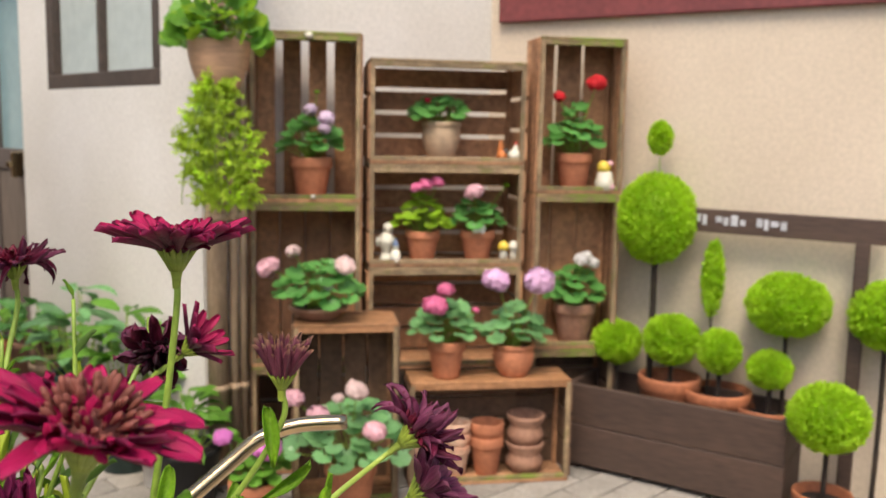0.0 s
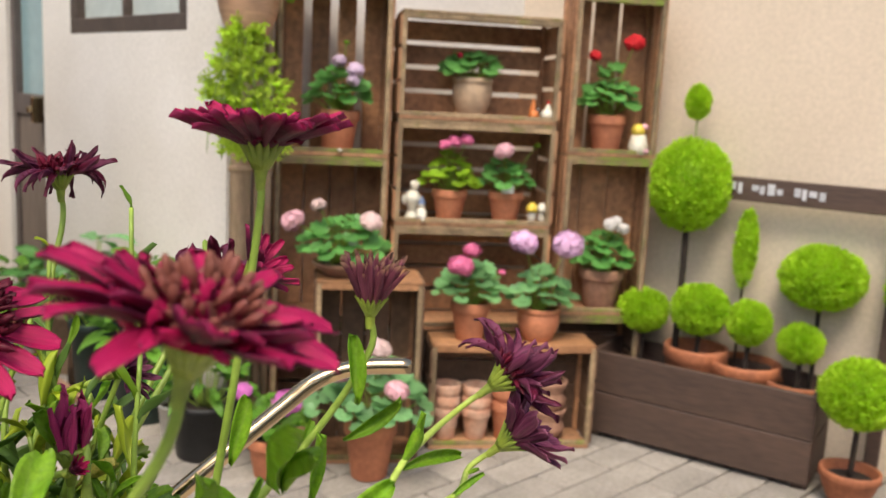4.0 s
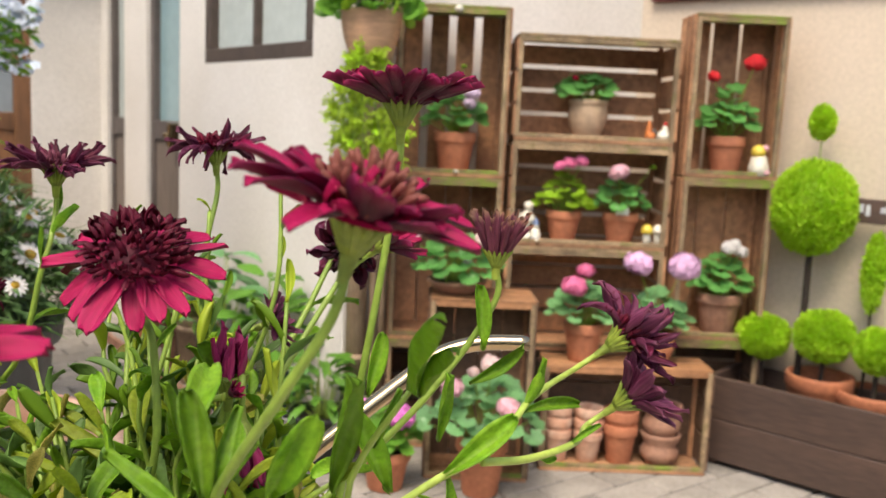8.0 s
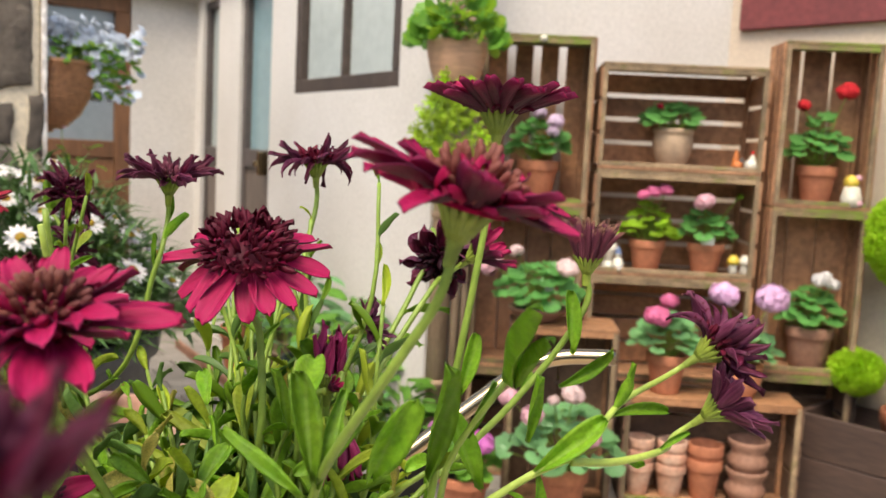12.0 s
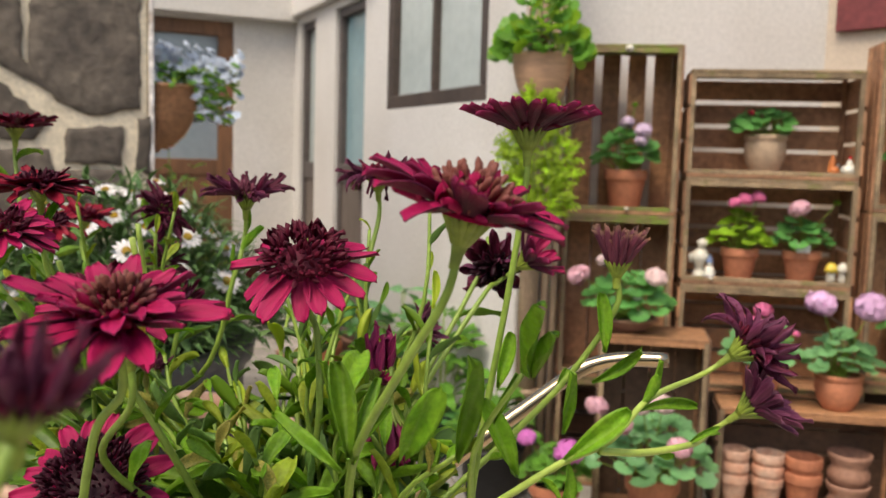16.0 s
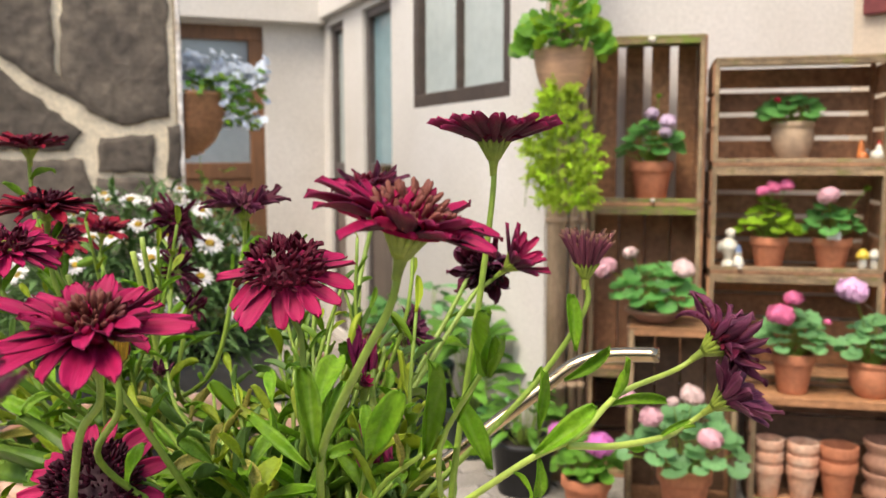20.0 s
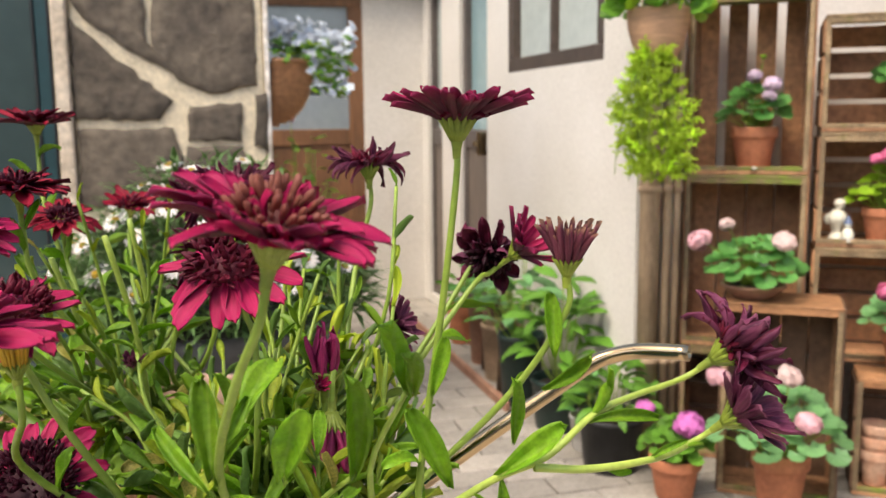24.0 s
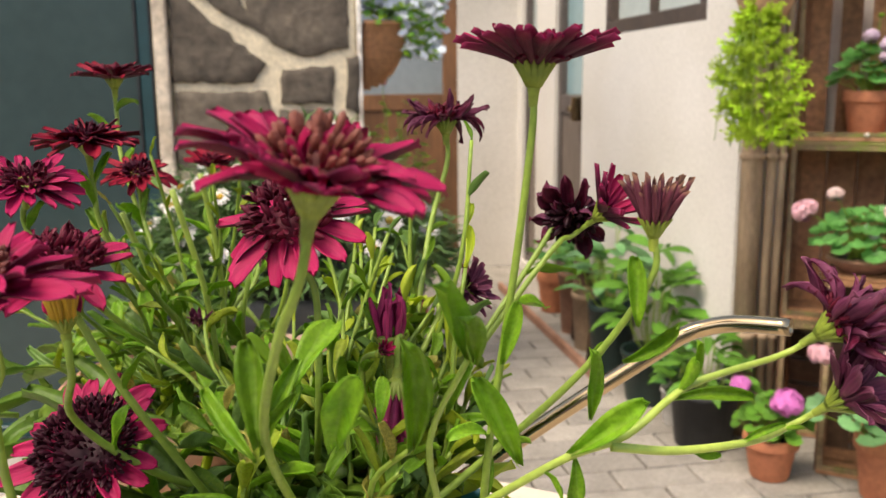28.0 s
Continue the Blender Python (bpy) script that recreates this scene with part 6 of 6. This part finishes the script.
# single leaves that stand out on the outer stems: foot, tip, kind
for foot, tip, kind in (((-0.249, 0.303, 1.034), (-0.214, 0.318, 1.046), 4),
                         ((-0.243, 0.311, 1.040), (-0.236, 0.312, 1.066), 2),
                         ((-0.218, 0.322, 1.009), (-0.201, 0.326, 1.025), 4),
                         ((-0.272, 0.316, 1.066), (-0.271, 0.316, 1.102), 0),
                         ((-0.278, 0.315, 1.046), (-0.244, 0.316, 1.062), 2),
                         ((-0.295, 0.312, 1.013), (-0.289, 0.313, 1.057), 2),
                         ((-0.290, 0.270, 1.009), (-0.283, 0.262, 0.986), 1),
                         ((-0.334, 0.283, 1.047), (-0.324, 0.284, 1.079), 0),
                         ((-0.310, 0.187, 1.080), (-0.311, 0.158, 1.131), 2),
                         ((-0.307, 0.187, 1.080), (-0.296, 0.162, 1.118), 2),
                         ((-0.345, 0.203, 1.028), (-0.331, 0.199, 1.090), 2),
                         ((-0.326, 0.200, 1.050), (-0.318, 0.196, 1.076), 4),
                         ((-0.366, 0.172, 1.038), (-0.351, 0.146, 1.070), 1),
                         ((-0.386, 0.145, 1.045), (-0.390, 0.150, 1.088), 0),
                         ((-0.384, 0.146, 1.042), (-0.380, 0.152, 1.082), 4),
                         ((-0.382, 0.146, 1.050), (-0.371, 0.140, 1.072), 4),
                         ((-0.406, 0.200, 1.052), (-0.404, 0.225, 1.086), 1),
                         ((-0.410, 0.205, 1.045), (-0.418, 0.205, 1.078), 2),
                         ((-0.391, 0.150, 1.036), (-0.428, 0.150, 1.062), 4),
                         ((-0.291, 0.268, 1.011), (-0.256, 0.264, 1.041), 0),
                         ((-0.321, 0.275, 0.997), (-0.334, 0.263, 1.045), 0)):
    d = Vector(tip) - Vector(foot)
    obj("leaf", leaf_mesh("daisyleaf", M["leaf"], kind, LEAVES[kind]), None, plant, ORIG @ spray(foot, d, (0.3, -0.6, 0.6), d.length * 1.05))
shoots(tips, 78, 130, -0.51, 0.28, 0.15, 0.17, 0.38)

potted((-0.690, 0.49, 0.928), 0.15, "second pot of crimson African daisies, partly withered", M["terracotta_old"])
bloom((-0.795, 0.479, 1.188), (0.05, -0.05, 1), 0.038, "red", 6, via=[(-0.729, 0.461, 1.008), (-0.780, 0.469, 1.118)], lift=20, petals=19, inner=12, leaves=6, end=0.85, variants=3)
bloom((-0.664, 0.324, 1.143), (0.02, -0.10, 1), 0.039, "red", 7, via=[(-0.647, 0.390, 0.996), (-0.659, 0.331, 1.083)], lift=9, petals=21, inner=15, disc_mat="petal_dark", leaves=6, end=0.85, variants=3)
bloom((-0.744, 0.450, 1.107), (0.25, -0.25, 1), 0.035, "red", 8, via=[(-0.700, 0.444, 0.997), (-0.733, 0.446, 1.062)], lift=6, petals=18, inner=12, disc_mat="petal_dark", leaves=6, end=0.85)
bloom((-0.646, 0.255, 1.122), (0.40, -0.20, 0.9), 0.037, "open", 9, via=[(-0.627, 0.349, 0.996), (-0.635, 0.268, 1.071)], lift=8, petals=18, inner=10, leaves=5, end=0.8, variants=3)
bloom((-0.563, 0.446, 1.135), (0.08, -0.10, 1), 0.041, "wine", 14, via=[(-0.602, 0.442, 0.996), (-0.568, 0.434, 1.082)], lift=25, petals=22, inner=12, disc="tubes", disc_mat="bud_brown", disc_r=0.22, jitter=20, leaves=6, end=0.85, variants=3)
bloom((-0.735, 0.621, 1.114), (0.80, -0.35, 0.50), 0.040, "wine", 18, via=[(-0.699, 0.539, 1.008), (-0.729, 0.610, 1.084)], lift=10, petals=22, inner=14, jitter=20, disc_mat="petal_dark", leaves=6, end=0.85)
bloom((-0.843, 0.659, 1.095), (0.3, -0.2, 0.9), 0.036, "red", 19, via=[(-0.753, 0.559, 1.009), (-0.831, 0.640, 1.064)], lift=30, petals=18, inner=10, jitter=14, leaves=6, end=0.85)
bloom((-0.717, 0.587, 1.067), (0.80, -0.2, 0.25), 0.034, "wine", 21, via=[(-0.690, 0.521, 0.996), (-0.710, 0.573, 1.040)], lift=42, petals=18, inner=8, jitter=18, disc=None, leaves=5, end=0.8)
bloom((-0.611, 0.433, 1.058), (0.6, -0.3, 0.6), 0.022, "wine", 27, via=[(-0.625, 0.436, 0.984), (-0.615, 0.430, 1.037)], lift=58, petals=12, inner=6, jitter=8, disc=None, leaves=5, end=0.8)
tips = []
for k in range(26):
    a = k * 2.39996
    u = math.sqrt((k + 0.5) / 26)
    x, y = -0.67 + 0.19 * u * math.cos(a), 0.45 + 0.19 * u * math.sin(a)
    if y < 0.27 or x > -0.755 and y > 0.385 or x > -0.60:
        continue
    tips.append(((x, y, 1.025 - 0.05 * u * u + q.uniform(-0.05, 0.04)), q.uniform(0.024, 0.042)))
tips += [(p, 0.036, 7) for p in ((-0.640, 0.365, 0.955), (-0.680, 0.370, 0.960), (-0.610, 0.400, 0.950), (-0.720, 0.400, 0.965), (-0.760, 0.430, 0.975), (-0.650, 0.420, 0.950), (-0.580, 0.440, 0.945), (-0.800, 0.390, 0.960))]
tips += [(p, 0.030, 7) for p in ((-0.660, 0.330, 1.070), (-0.700, 0.370, 1.080), (-0.630, 0.310, 1.060), (-0.740, 0.400, 1.070), (-0.680, 0.300, 1.050), (-0.610, 0.320, 1.080), (-0.720, 0.330, 1.060), (-0.650, 0.350, 1.040))]
tips += [(p, 0.027, 6) for p in ((-0.693, 0.413, 1.137), (-0.614, 0.393, 1.119), (-0.621, 0.437, 1.133), (-0.688, 0.362, 1.104))]
shoots(tips, 79, 90, -0.70, 0.44, 0.17, 0.17, 0.60, -0.73)

bloom((-0.579, 0.330, 1.028), (0.3, -0.3, 0.8), 0.014, "dry", 31, leaves=1, lift=70, petals=9, inner=5, disc="curl", disc_mat="bud_brown", jitter=18)
# bare stems whose spent flowers were cut off
for top, foot in (((-0.602, 0.337, 1.121), (-0.611, 0.387, 0.948)), ((-0.676, 0.362, 1.098), (-0.682, 0.413, 0.948)), ((-0.635, 0.404, 1.125), (-0.645, 0.432, 0.960))):
    stalk([foot, tuple((p + r) / 2 + 0.004 for p, r in zip(top, foot)), top], 0.0024, 0.0022, "stem_pale", 5, 0.036, int(top[0] * 1000), 0.2, 0.8)

# low brown edging between the passage and the pots
ED = Vector((-1.12, 3.22, 0))
tagged(part("edging", box_bm((1.7, 0.025, 0.045), (0.85, 0, 0.0225), 0.004), M["clay_brown"], None, "", Matrix.Translation(ED) @ Matrix.Rotation(ANG, 4, "Z")), "low brown brick edging along the passage", "edging", "", "structure")

# ---- paving: oblong setts in running bond along the passage ----
def paver_mesh(s):
    bm = box_bm((0.248, 0.122, 0.03), (0, 0, -0.015), 0.004)
    for v in bm.verts:
        v.co.x += 0.0016 * math.sin(v.co.y * 90 + s)
    me = bpy.data.meshes.new("paver")
    bm.to_mesh(me)
    bm.free()
    me.materials.append(M["paver"])
    return me


PV = [paver_mesh(k) for k in range(4)]
road = tagged(part("pavement", box_bm((7.0, 9.0, 0.02), (0, 0, -0.0395)), M["joint"], None, "", Matrix.Translation((-0.5, 2.6, 0)) @ Matrix.Rotation(ANG - math.pi / 2, 4, "Z")), "pale gray concrete setts laid in running bond", "paving", "", "structure")
RM = road.matrix_basis
q = random.Random(3)
rest = []
near = 0
for r in range(-34, 34):
    for c in range(-13, 13):
        lx, ly = (c + 0.5 * (r % 2)) * 0.256, r * 0.130
        w = RM @ Vector((lx, ly, 0))
        if w.y > 3.5 and w.x > -0.6 or w.y < -3:
            continue
        m = pose(lx, ly, 0.0005 + q.uniform(-0.0015, 0.001), q.uniform(-0.25, 0.25), q.uniform(-0.25, 0.25), q.uniform(-0.4, 0.4))
        if near < 296 and -2.3 < w.x < 1.5 and 1.75 < w.y < 4.4 and -1.9 < lx < 1.6:
            obj("paver", PV[q.randrange(4)], None, road, m)
            near += 1
        else:
            rest.append(([v.co.copy() for v in PV[0].vertices], [tuple(p.vertices) for p in PV[0].polygons], m))
st = obj("paving_field", mesh("paving_field", *joined(rest), smooth=False), M["paver"], road)
st["kind"] = "stuff"
